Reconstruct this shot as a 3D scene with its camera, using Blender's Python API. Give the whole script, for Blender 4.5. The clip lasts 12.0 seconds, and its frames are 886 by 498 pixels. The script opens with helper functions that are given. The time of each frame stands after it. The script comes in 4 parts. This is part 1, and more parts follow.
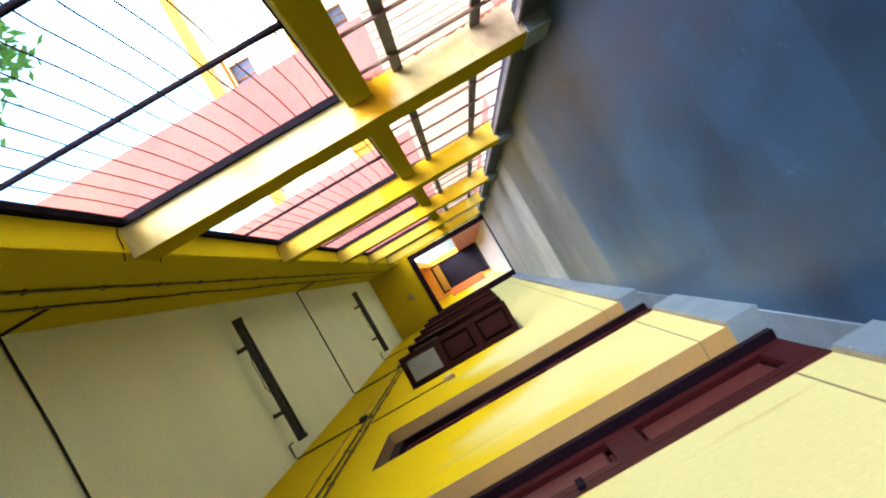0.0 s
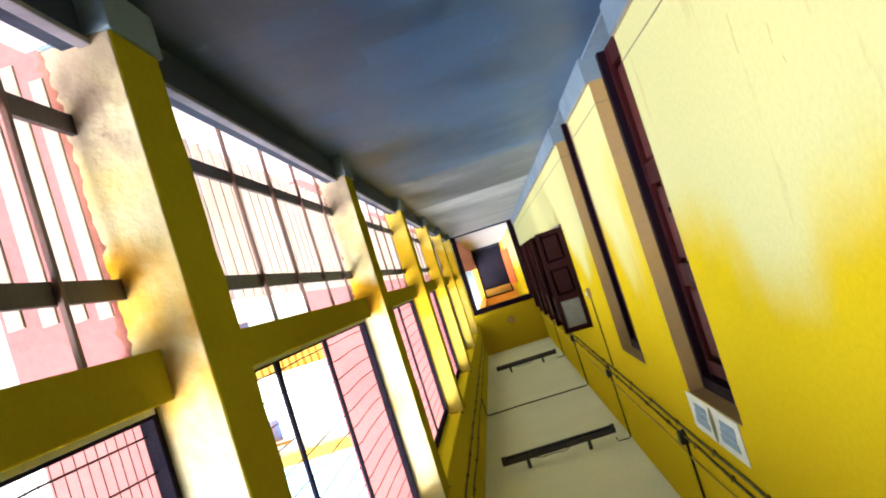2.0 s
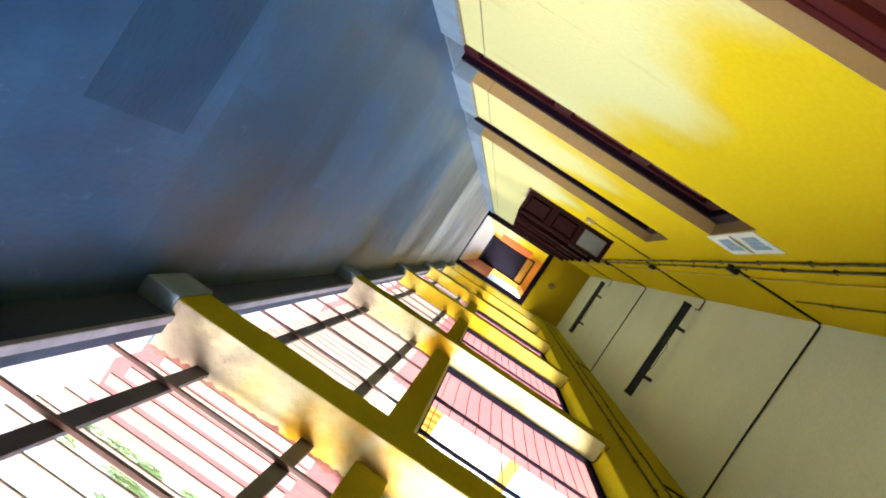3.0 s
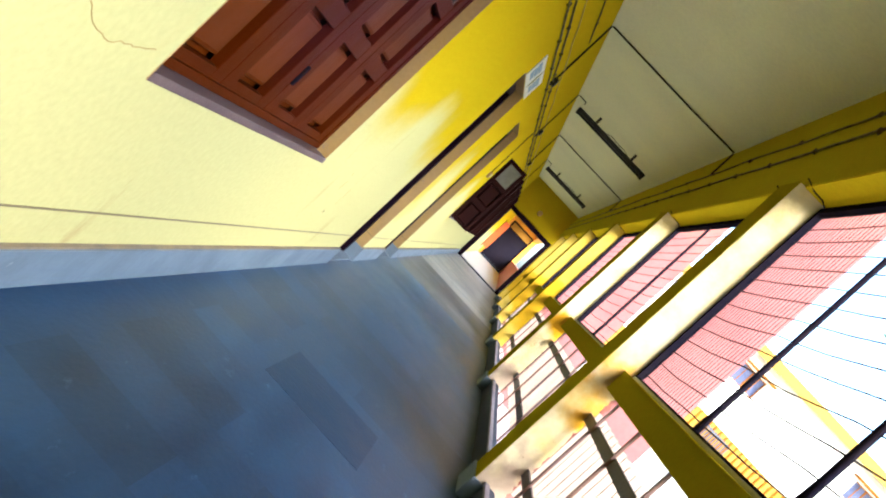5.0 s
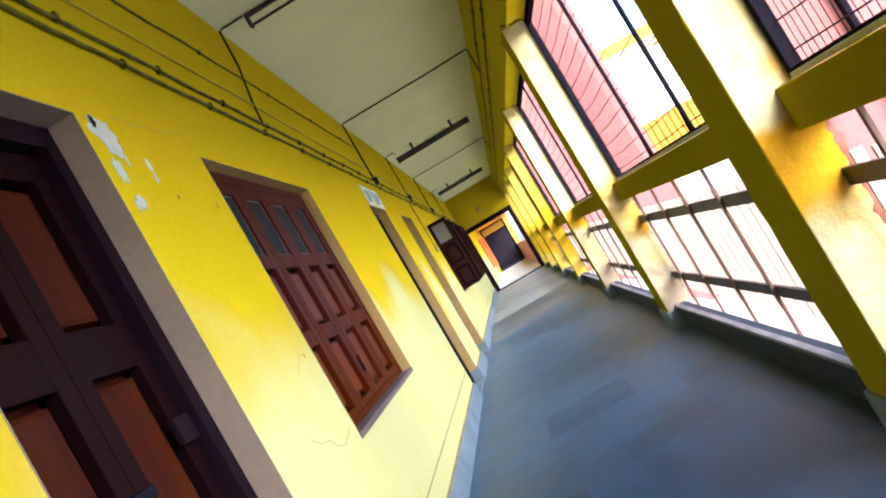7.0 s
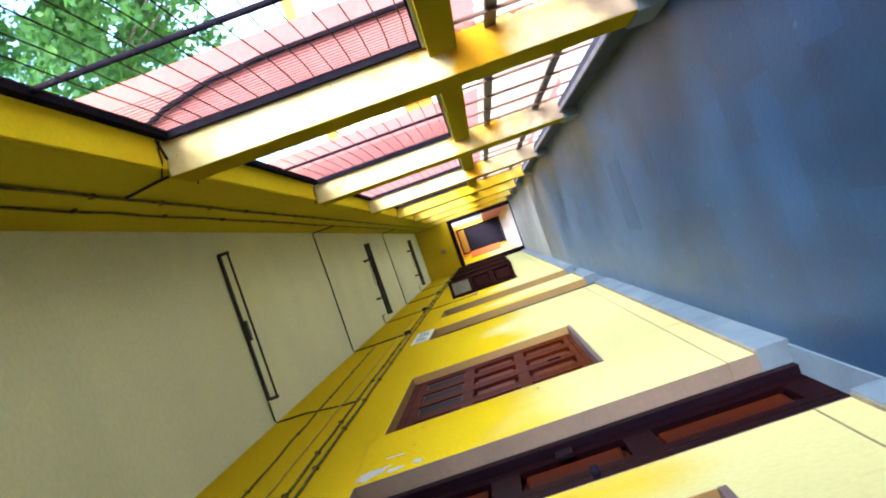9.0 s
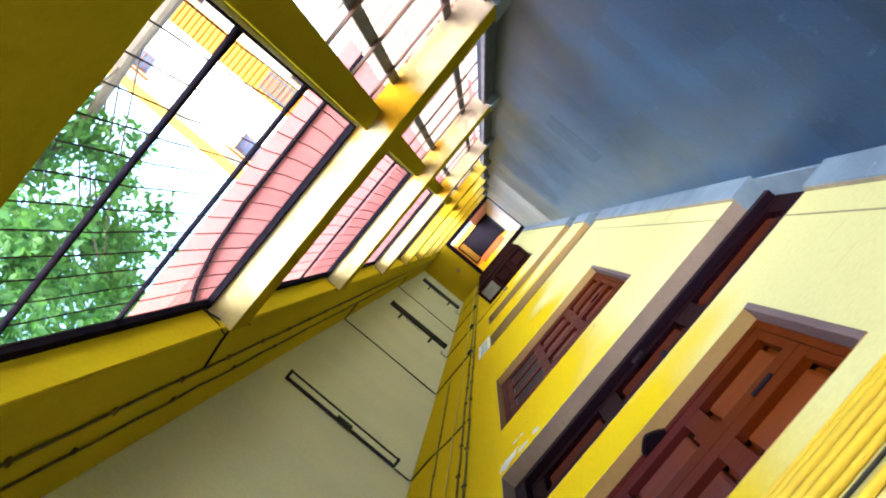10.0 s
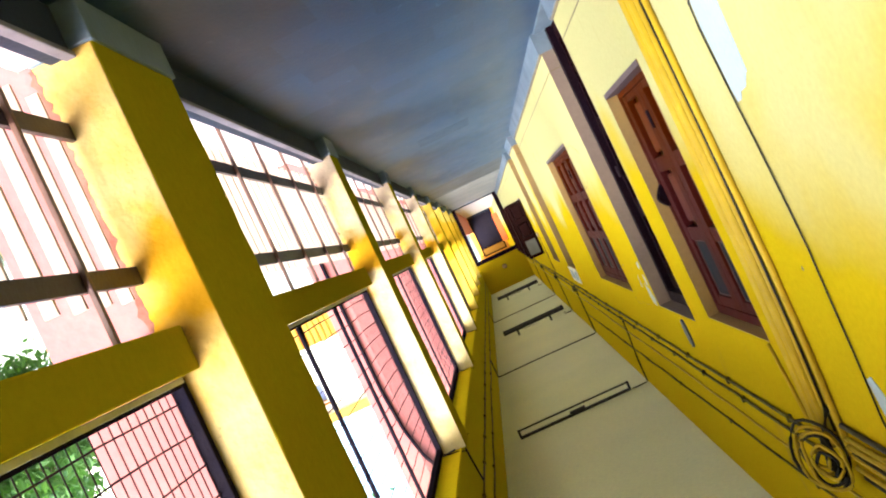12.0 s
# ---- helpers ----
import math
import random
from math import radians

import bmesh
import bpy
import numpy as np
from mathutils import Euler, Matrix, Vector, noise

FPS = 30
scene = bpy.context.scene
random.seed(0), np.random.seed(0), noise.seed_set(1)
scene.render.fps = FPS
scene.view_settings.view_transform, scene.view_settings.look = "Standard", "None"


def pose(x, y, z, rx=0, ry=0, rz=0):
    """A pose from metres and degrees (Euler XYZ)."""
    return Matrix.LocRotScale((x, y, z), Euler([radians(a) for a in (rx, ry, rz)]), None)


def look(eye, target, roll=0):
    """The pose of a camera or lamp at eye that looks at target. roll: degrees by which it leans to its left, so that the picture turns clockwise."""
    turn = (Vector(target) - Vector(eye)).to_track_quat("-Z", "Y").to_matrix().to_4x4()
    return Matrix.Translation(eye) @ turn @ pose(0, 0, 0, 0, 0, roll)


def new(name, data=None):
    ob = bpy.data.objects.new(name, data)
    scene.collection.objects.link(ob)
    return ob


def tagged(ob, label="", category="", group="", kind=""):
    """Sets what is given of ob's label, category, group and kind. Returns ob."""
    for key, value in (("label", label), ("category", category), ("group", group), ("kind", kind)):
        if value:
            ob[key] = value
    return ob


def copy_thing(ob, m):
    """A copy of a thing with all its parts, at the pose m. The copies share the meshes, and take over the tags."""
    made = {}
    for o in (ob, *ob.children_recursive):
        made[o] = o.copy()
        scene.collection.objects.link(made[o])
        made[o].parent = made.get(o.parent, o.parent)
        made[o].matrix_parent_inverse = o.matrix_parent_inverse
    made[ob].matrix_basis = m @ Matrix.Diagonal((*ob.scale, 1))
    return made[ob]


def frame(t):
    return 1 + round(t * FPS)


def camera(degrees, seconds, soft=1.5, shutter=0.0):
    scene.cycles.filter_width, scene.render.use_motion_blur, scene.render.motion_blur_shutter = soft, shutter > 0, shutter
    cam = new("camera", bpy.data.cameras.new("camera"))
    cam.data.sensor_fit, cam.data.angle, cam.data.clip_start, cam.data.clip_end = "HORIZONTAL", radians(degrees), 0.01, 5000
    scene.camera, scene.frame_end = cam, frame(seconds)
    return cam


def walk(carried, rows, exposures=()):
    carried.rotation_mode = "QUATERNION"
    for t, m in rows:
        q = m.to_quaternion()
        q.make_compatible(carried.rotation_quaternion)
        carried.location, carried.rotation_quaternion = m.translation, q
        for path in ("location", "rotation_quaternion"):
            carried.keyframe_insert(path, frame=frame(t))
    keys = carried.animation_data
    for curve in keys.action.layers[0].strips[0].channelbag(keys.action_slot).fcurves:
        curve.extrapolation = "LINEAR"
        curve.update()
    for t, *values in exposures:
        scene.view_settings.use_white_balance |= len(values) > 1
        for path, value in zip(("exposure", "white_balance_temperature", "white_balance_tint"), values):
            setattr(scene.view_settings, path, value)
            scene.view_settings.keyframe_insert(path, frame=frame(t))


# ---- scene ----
cam = camera(56.0, 12.0, soft=2.0)
PATH = [
    (0, (-0.122, -0.727, 0.979), (-0.057, 1.271, 1.006), -120.0),
    (0.5, (-0.069, -1.074, 1.012), (0.007, 0.925, 1.008), -139.6),
    (1, (-0.059, -1.438, 1.023), (0.037, 0.559, 0.996), -158.8),
    (1.5, (-0.071, -1.747, 1.015), (0.035, 0.250, 0.970), -178.0),
    (2, (-0.009, -2.130, 1.009), (0.088, -0.134, 0.936), 162.3),
    (2.5, (-0.014, -2.538, 1.016), (0.074, -0.542, 0.911), 143.0),
    (3, (0.004, -2.875, 0.988), (0.065, -0.880, 0.859), 123.5),
    (3.5, (0.029, -3.230, 0.995), (0.056, -1.236, 0.848), 104.4),
    (5.5, (-0.049, -4.793, 1.065), (-0.181, -2.798, 1.006), 27.6),
    (6, (-0.043, -5.129, 1.070), (-0.193, -3.135, 1.064), 8.0),
    (6.5, (-0.013, -5.510, 1.094), (-0.158, -3.515, 1.134), -11.1),
    (7, (-0.010, -5.871, 1.090), (-0.137, -3.876, 1.161), -30.4),
    (7.5, (0.011, -6.219, 1.078), (-0.087, -4.224, 1.174), -50.2),
    (7.7, (0.018, -6.342, 1.087), (-0.067, -4.347, 1.188), -57.7),
    (9.3, (0.011, -7.485, 1.122), (0.027, -5.488, 1.220), -119.6),
    (9.5, (0.003, -7.591, 1.123), (0.030, -5.593, 1.217), -125.8),
    (10, (0.007, -7.974, 1.133), (0.062, -5.976, 1.216), -140.6),
    (10.5, (0.021, -8.319, 1.123), (0.103, -6.322, 1.195), -153.8),
    (11, (0.016, -8.674, 1.114), (0.117, -6.677, 1.171), -167.5),
    (11.5, (-0.042, -8.991, 1.082), (0.075, -6.995, 1.112), 174.2),
    (12, (-0.031, -9.326, 1.078), (0.082, -7.329, 1.077), 154.8),
]
walk(cam, [(t, look(eye, target, roll)) for t, eye, target, roll in PATH], exposures=[(0.0, 2.95, 5600, 6), (3.5, 2.94, 5400, 6), (5.5, 3.03, 5500, 6), (7.5, 3.10, 5300, 6), (9.5, 3.20, 5250, 6), (10.5, 3.18, 5600, 7), (11.2, 3.17, 5850, 8), (12.0, 3.15, 5750, 8)])

# ---- light ----
SUN_UP, SUN_FROM = 36.0, 138.0          # elevation; bearing from +y towards +x
world = bpy.data.worlds.new("sky")
scene.world = world
world.use_nodes = True
wn = world.node_tree
sky = wn.nodes.new("ShaderNodeTexSky")
sky.sky_type = "NISHITA"
sky.sun_disc = False
sky.sun_elevation = radians(SUN_UP)
sky.sun_rotation = radians(SUN_FROM)
sky.dust_density = 3.0
wn.links.new(sky.outputs[0], wn.nodes["Background"].inputs[0])
wn.nodes["Background"].inputs[1].default_value = 0.15
sun_data = bpy.data.lights.new("sun", "SUN")
sun_data.energy, sun_data.angle, sun_data.color = 1.1, radians(60.0), (1.0, 0.93, 0.83)
sun = new("sun", sun_data)
sd = Vector((math.cos(radians(SUN_UP)) * math.sin(radians(SUN_FROM)), math.cos(radians(SUN_UP)) * math.cos(radians(SUN_FROM)), math.sin(radians(SUN_UP))))
sun.matrix_world = look(sd * 60, (0, 0, 0))


# ---- materials ----
def material(name, base, rough=0.7, second=None, amount=0.35, size=3.0, fine=60.0, bump=0.15, metal=0.0, streak=None, gloss=0.5, spread=0.0, stain=None, lit_below=None, smear=None, tiles=0.0, bands=()):
    """A surface with two scales of variation. second: the colour of its patches; streak: stretch of the pattern;
    spread: how far single pieces differ; stain: colour and share of sharp-edged marks; bands: colour, height and
    half-width of uneven tinted belts; lit_below: colour, height and depth of a lower part tinted as if more lit, with
    an uneven edge; smear: colour and share of upright smudges.
    """
    m = bpy.data.materials.new(name)
    m.use_nodes = True
    nt = m.node_tree
    n, li = nt.nodes, nt.links
    b = n["Principled BSDF"]
    b.inputs["Metallic"].default_value = metal
    b.inputs["Specular IOR Level"].default_value = gloss
    mp = n.new("ShaderNodeMapping")
    mp.inputs["Scale"].default_value = streak or (1, 1, 1)
    geo = n.new("ShaderNodeNewGeometry")
    li.new(geo.outputs["Position"], mp.inputs[0])
    big = n.new("ShaderNodeTexNoise")
    big.inputs["Scale"].default_value, big.inputs["Detail"].default_value, big.inputs["Roughness"].default_value = size, 6, 0.6
    small = n.new("ShaderNodeTexNoise")
    small.inputs["Scale"].default_value, small.inputs["Detail"].default_value = fine, 4
    li.new(mp.outputs[0], big.inputs["Vector"])
    li.new(mp.outputs[0], small.inputs["Vector"])
    ramp = n.new("ShaderNodeMapRange")
    ramp.inputs[1].default_value, ramp.inputs[2].default_value = 0.35, 0.7
    ramp.inputs[3].default_value, ramp.inputs[4].default_value = 0.0, amount
    li.new(big.outputs["Fac"], ramp.inputs[0])
    mix = n.new("ShaderNodeMix")
    mix.data_type = "RGBA"
    second = second or tuple(c * 0.6 for c in base)
    mix.inputs[6].default_value = (*base, 1)
    mix.inputs[7].default_value = (*second, 1)
    li.new(ramp.outputs[0], mix.inputs[0])
    ground_colour = mix.outputs[2]
    # recolours the lower part as if daylight reached it, with a noisy edge
    if lit_below:
        fcol, fz, fw = lit_below
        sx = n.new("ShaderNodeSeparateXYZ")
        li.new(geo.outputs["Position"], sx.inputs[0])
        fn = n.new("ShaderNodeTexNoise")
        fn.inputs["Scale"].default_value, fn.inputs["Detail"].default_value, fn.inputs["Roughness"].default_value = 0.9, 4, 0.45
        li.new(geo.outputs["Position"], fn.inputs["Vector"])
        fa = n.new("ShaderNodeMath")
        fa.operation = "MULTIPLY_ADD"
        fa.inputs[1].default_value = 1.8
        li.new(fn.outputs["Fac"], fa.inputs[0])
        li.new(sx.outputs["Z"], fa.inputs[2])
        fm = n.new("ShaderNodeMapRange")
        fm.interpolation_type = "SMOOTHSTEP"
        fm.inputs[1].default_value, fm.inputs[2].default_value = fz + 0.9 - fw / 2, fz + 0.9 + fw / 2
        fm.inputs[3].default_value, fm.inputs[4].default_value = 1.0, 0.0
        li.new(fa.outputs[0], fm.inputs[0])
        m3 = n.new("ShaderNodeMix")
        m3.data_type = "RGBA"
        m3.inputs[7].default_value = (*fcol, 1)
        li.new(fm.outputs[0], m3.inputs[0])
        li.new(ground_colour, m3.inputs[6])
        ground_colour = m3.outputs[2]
    for bcol, bz, bw in bands:
        bs = n.new("ShaderNodeSeparateXYZ")
        li.new(geo.outputs["Position"], bs.inputs[0])
        bd = n.new("ShaderNodeMath")
        bd.operation = "SUBTRACT"
        bd.inputs[1].default_value = bz
        li.new(bs.outputs["Z"], bd.inputs[0])
        ba = n.new("ShaderNodeMath")
        ba.operation = "ABSOLUTE"
        li.new(bd.outputs[0], ba.inputs[0])
        bn = n.new("ShaderNodeTexNoise")
        bn.inputs["Scale"].default_value, bn.inputs["Detail"].default_value = 3.0, 6
        li.new(geo.outputs["Position"], bn.inputs["Vector"])
        bm_ = n.new("ShaderNodeMath")
        bm_.operation = "MULTIPLY_ADD"
        bm_.inputs[1].default_value = 0.9
        li.new(bn.outputs["Fac"], bm_.inputs[0])
        li.new(ba.outputs[0], bm_.inputs[2])
        br = n.new("ShaderNodeMapRange")
        br.interpolation_type = "SMOOTHSTEP"
        br.inputs[1].default_value, br.inputs[2].default_value = bw + 0.38, bw + 0.55
        br.inputs[3].default_value, br.inputs[4].default_value = 1.0, 0.0
        li.new(bm_.outputs[0], br.inputs[0])
        m6 = n.new("ShaderNodeMix")
        m6.data_type = "RGBA"
        m6.inputs[7].default_value = (*bcol, 1)
        li.new(br.outputs[0], m6.inputs[0])
        li.new(ground_colour, m6.inputs[6])
        ground_colour = m6.outputs[2]
    hs = n.new("ShaderNodeHueSaturation")
    fr = n.new("ShaderNodeMapRange")
    fr.inputs[3].default_value, fr.inputs[4].default_value = 0.88, 1.1
    li.new(small.outputs["Fac"], fr.inputs[0])
    if spread:
        oi = n.new("ShaderNodeObjectInfo")
        sp = n.new("ShaderNodeMapRange")
        sp.inputs[3].default_value, sp.inputs[4].default_value = 1 - spread, 1 + spread
        li.new(oi.outputs["Random"], sp.inputs[0])
        mul = n.new("ShaderNodeMath")
        mul.operation = "MULTIPLY"
        li.new(fr.outputs[0], mul.inputs[0])
        li.new(sp.outputs[0], mul.inputs[1])
        li.new(mul.outputs[0], hs.inputs["Value"])
    else:
        li.new(fr.outputs[0], hs.inputs["Value"])
    li.new(ground_colour, hs.inputs["Color"])
    colour = hs.outputs[0]
    if stain:
        scol, share, ssize = stain
        sn = n.new("ShaderNodeTexNoise")
        sn.inputs["Scale"].default_value, sn.inputs["Detail"].default_value, sn.inputs["Roughness"].default_value = ssize, 8, 0.7
        li.new(mp.outputs[0], sn.inputs["Vector"])
        sr = n.new("ShaderNodeMapRange")
        sr.inputs[1].default_value, sr.inputs[2].default_value = 1 - share, 1 - share + 0.08
        li.new(sn.outputs["Fac"], sr.inputs[0])
        m2 = n.new("ShaderNodeMix")
        m2.data_type = "RGBA"
        m2.inputs[7].default_value = (*scol, 1)
        li.new(sr.outputs[0], m2.inputs[0])
        li.new(colour, m2.inputs[6])
        colour = m2.outputs[2]
    if tiles:
        tb = n.new("ShaderNodeTexBrick")
        tb.inputs["Scale"].default_value, tb.inputs["Mortar Size"].default_value = 1.0, 0.0
        tb.inputs["Brick Width"].default_value, tb.inputs["Row Height"].default_value = 0.46, 0.31
        tb.inputs["Color1"].default_value, tb.inputs["Color2"].default_value = (1 - tiles, 1 - tiles, 1 - tiles, 1), (1, 1, 1, 1)
        li.new(geo.outputs["Position"], tb.inputs["Vector"])
        m5 = n.new("ShaderNodeMix")
        m5.data_type, m5.blend_type = "RGBA", "MULTIPLY"
        m5.inputs[0].default_value = 1.0
        li.new(colour, m5.inputs[6])
        li.new(tb.outputs["Color"], m5.inputs[7])
        colour = m5.outputs[2]
    if smear:
        kcol, kshare, ksize = smear
        km = n.new("ShaderNodeMapping")
        km.inputs["Scale"].default_value = (1, 1, 0.16)
        li.new(geo.outputs["Position"], km.inputs[0])
        kn = n.new("ShaderNodeTexNoise")
        kn.inputs["Scale"].default_value, kn.inputs["Detail"].default_value, kn.inputs["Roughness"].default_value = ksize, 7, 0.65
        li.new(km.outputs[0], kn.inputs["Vector"])
        kr = n.new("ShaderNodeMapRange")
        kr.inputs[1].default_value, kr.inputs[2].default_value = 1 - kshare, 1 - kshare + 0.12
        kr.inputs[4].default_value = 0.55
        li.new(kn.outputs["Fac"], kr.inputs[0])
        m4 = n.new("ShaderNodeMix")
        m4.data_type = "RGBA"
        m4.inputs[7].default_value = (*kcol, 1)
        li.new(kr.outputs[0], m4.inputs[0])
        li.new(colour, m4.inputs[6])
        colour = m4.outputs[2]
    li.new(colour, b.inputs["Base Color"])
    rr = n.new("ShaderNodeMapRange")
    rr.inputs[3].default_value, rr.inputs[4].default_value = max(0.02, rough - 0.12), min(1, rough + 0.12)
    li.new(big.outputs["Fac"], rr.inputs[0])
    li.new(rr.outputs[0], b.inputs["Roughness"])
    if bump:
        bp = n.new("ShaderNodeBump")
        bp.inputs["Strength"].default_value, bp.inputs["Distance"].default_value = bump, 0.01
        add = n.new("ShaderNodeMath")
        li.new(small.outputs["Fac"], add.inputs[0])
        li.new(big.outputs["Fac"], add.inputs[1])
        li.new(add.outputs[0], bp.inputs["Height"])
        li.new(bp.outputs[0], b.inputs["Normal"])
    return m


# Wall yellow pales low down where daylight falls: light held in the paint.
YELLOW = material("yellow_paint", (0.43, 0.30, 0.001), 0.6, (0.43, 0.325, 0.002), 0.6, 1.3, 45, 0.06, stain=((0.36, 0.24, 0.02), 0.29, 2.2), lit_below=((0.43, 0.393, 0.170), 1.14, 0.60), smear=((0.27, 0.18, 0.07), 0.37, 5.0), gloss=0.0)
# Beam yellow turned olive: the shade on its inner face is in the colour.
BEAMPAINT = material("shaded_beam_yellow", (0.40, 0.35, 0.003), 0.6, (0.38, 0.295, 0.01), 0.6, 1.3, 45, 0.08, stain=((0.24, 0.17, 0.02), 0.30, 3.0), gloss=0.0)
# Brighter copy of the wall yellow: outside daylight put into the soffit's colour.
SOFFIT_LIT = material("lit_soffit_paint", (0.55, 0.415, 0.002), 0.6, (0.50, 0.36, 0.003), 0.6, 1.8, 45, 0.08, stain=((0.34, 0.24, 0.03), 0.29, 4.0), gloss=0.0)
# Pillar faces towards the open: lightened as daylit, plus stains and peeling.
LITCOAT = material("daylit_stained_cream", (0.55, 0.475, 0.30), 0.75, (0.50, 0.37, 0.115), 0.9, 3.4, 40, 0.45, stain=((0.18, 0.12, 0.08), 0.355, 11.0), smear=((0.20, 0.14, 0.08), 0.36, 7.0), bands=[((0.50, 0.25, 0.002), 0.90, 0.15), ((0.32, 0.245, 0.175), 0.16, 0.11)], gloss=0.08)
TANCOAT = material("daylit_stained_tan", (0.47, 0.36, 0.155), 0.75, (0.46, 0.275, 0.035), 0.9, 3.0, 40, 0.4, stain=((0.16, 0.10, 0.05), 0.36, 11.0), smear=((0.20, 0.13, 0.06), 0.36, 7.0), bands=[((0.50, 0.25, 0.002), 0.90, 0.15)], gloss=0.08)
# Far pillars: daylit faces kept yellower, with an orange belt.
FARCOAT = material("daylit_far_yellow", (0.44, 0.33, 0.06), 0.7, (0.42, 0.27, 0.01), 0.8, 2.2, 40, 0.12, stain=((0.30, 0.18, 0.03), 0.30, 6.0), bands=[((0.40, 0.24, 0.003), 0.85, 0.35)], gloss=0.08)
# Pillar yellow darkened to olive for the shaded corridor side.
YELLOW_PILLAR = material("shaded_pillar_yellow", (0.275, 0.226, 0.001), 0.6, (0.29, 0.207, 0.001), 0.6, 2.0, 40, 0.15, stain=((0.16, 0.10, 0.02), 0.29, 5.0), gloss=0.0)
REVEAL = material("tan_reveal", (0.33, 0.21, 0.07), 0.7, (0.27, 0.18, 0.10), 0.6, 4, 50, 0.2, stain=((0.22, 0.17, 0.13), 0.34, 7), gloss=0.1)
REVEALGREY = material("grimy_reveal", (0.21, 0.155, 0.12), 0.75, (0.16, 0.125, 0.105), 0.6, 4, 50, 0.2, stain=((0.09, 0.075, 0.07), 0.34, 7), gloss=0.1)
CEILING = material("ceiling_whitewash", (0.68, 0.68, 0.43), 0.85, (0.59, 0.60, 0.40), 0.6, 1.2, 30, 0.1, stain=((0.27, 0.28, 0.28), 0.27, 2.5), gloss=0.1)
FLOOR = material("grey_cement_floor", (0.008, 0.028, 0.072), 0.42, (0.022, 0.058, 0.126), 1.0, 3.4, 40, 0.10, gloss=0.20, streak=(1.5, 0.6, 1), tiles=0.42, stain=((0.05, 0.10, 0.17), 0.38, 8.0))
# Each farther slab is paler: far daylight and sheen put into the cement's colour.
MIDFLOOR = material("brightened_cement_floor", (0.085, 0.100, 0.120), 0.48, (0.15, 0.155, 0.165), 1.0, 1.6, 35, 0.06, gloss=0.36, streak=(1.5, 0.6, 1), tiles=0.35, stain=((0.20, 0.17, 0.15), 0.34, 1.1))
FARFLOOR = material("daylit_far_floor", (0.24, 0.255, 0.26), 0.55, (0.34, 0.34, 0.33), 0.9, 1.3, 35, 0.06, gloss=0.36, tiles=0.2, stain=((0.14, 0.145, 0.15), 0.34, 1.5))
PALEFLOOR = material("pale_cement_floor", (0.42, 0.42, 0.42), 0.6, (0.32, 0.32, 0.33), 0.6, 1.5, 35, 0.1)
PATCH = material("dark_cement_patch", (0.005, 0.019, 0.050), 0.44, (0.012, 0.035, 0.080), 0.9, 4, 40, 0.1, gloss=0.15)
for m in (FLOOR, PATCH):      # sheen that brightens the floor at low angles, in place of far daylight
    bsdf = m.node_tree.nodes["Principled BSDF"]
    bsdf.inputs["Sheen Weight"].default_value = 0.28
    bsdf.inputs["Sheen Roughness"].default_value = 0.22
    bsdf.inputs["Sheen Tint"].default_value = (0.62, 0.82, 1.0, 1)
SKIRT = material("grey_skirting", (0.13, 0.17, 0.215), 0.6, (0.08, 0.105, 0.14), 0.7, 3, 40, 0.15, stain=((0.45, 0.47, 0.48), 0.33, 6))
KERB = material("dark_kerb", (0.014, 0.019, 0.034), 0.65, (0.026, 0.033, 0.052), 0.6, 4, 50, 0.2, gloss=0.2)
KERBCAP = material("worn_kerb_cap", (0.20, 0.17, 0.19), 0.7, (0.09, 0.08, 0.10), 0.7, 5, 50, 0.2)
PINK = material("pink_plaster", (0.29, 0.098, 0.095), 0.8, (0.34, 0.140, 0.130), 0.7, 2.0, 40, 0.25, stain=((0.28, 0.12, 0.10), 0.36, 4), gloss=0.1)
LEDGE = material("pale_ledge", (0.5, 0.38, 0.35), 0.85, (0.4, 0.32, 0.29), 0.6, 3, 40, 0.2)
# Window wood: mauve sky sheen above and orange light below are in the colours.
WOOD = material("red_brown_wood", (0.046, 0.0080, 0.0105), 0.55, (0.050, 0.0085, 0.0020), 0.9, 2.0, 30, 0.12, gloss=0.02, lit_below=((0.058, 0.0092, 0.0002), 1.10, 0.5), streak=(6, 6, 0.7), spread=0.1)
PANEL = material("red_brown_panel", (0.058, 0.0115, 0.0150), 0.50, (0.064, 0.0110, 0.0030), 0.9, 1.2, 30, 0.1, gloss=0.04, lit_below=((0.082, 0.0150, 0.0002), 1.20, 0.5), streak=(7, 7, 0.6), spread=0.15)
DARKWOOD = material("dark_door_frame", (0.006, 0.003, 0.007), 0.5, (0.012, 0.004, 0.005), 0.6, 3, 40, 0.12, gloss=0.03, streak=(5, 5, 0.7))
SHUTTERWOOD = material("dark_shutter_wood", (0.009, 0.0018, 0.0018), 0.55, (0.018, 0.004, 0.0025), 0.6, 3, 40, 0.12, gloss=0.03, streak=(5, 5, 0.7))
BLACK = material("black_iron", (0.008, 0.007, 0.013), 0.8, (0.02, 0.014, 0.015), 0.5, 8, 80, 0.2, gloss=0.0)
RAILPAINT = material("dark_rail_paint", (0.022, 0.013, 0.016), 0.5, (0.05, 0.025, 0.02), 0.6, 6, 60, 0.2)
RODPAINT = material("rusty_rod_paint", (0.07, 0.035, 0.032), 0.55, (0.15, 0.06, 0.025), 0.7, 5, 60, 0.2)
RUSTEDGE = material("flaked_red_edge", (0.14, 0.045, 0.03), 0.85, (0.30, 0.13, 0.10), 0.9, 9, 60, 0.3, gloss=0.05)
SLAT = material("cream_slat", (0.33, 0.245, 0.19), 0.6, (0.26, 0.17, 0.13), 0.6, 5, 60, 0.15, spread=0.1)
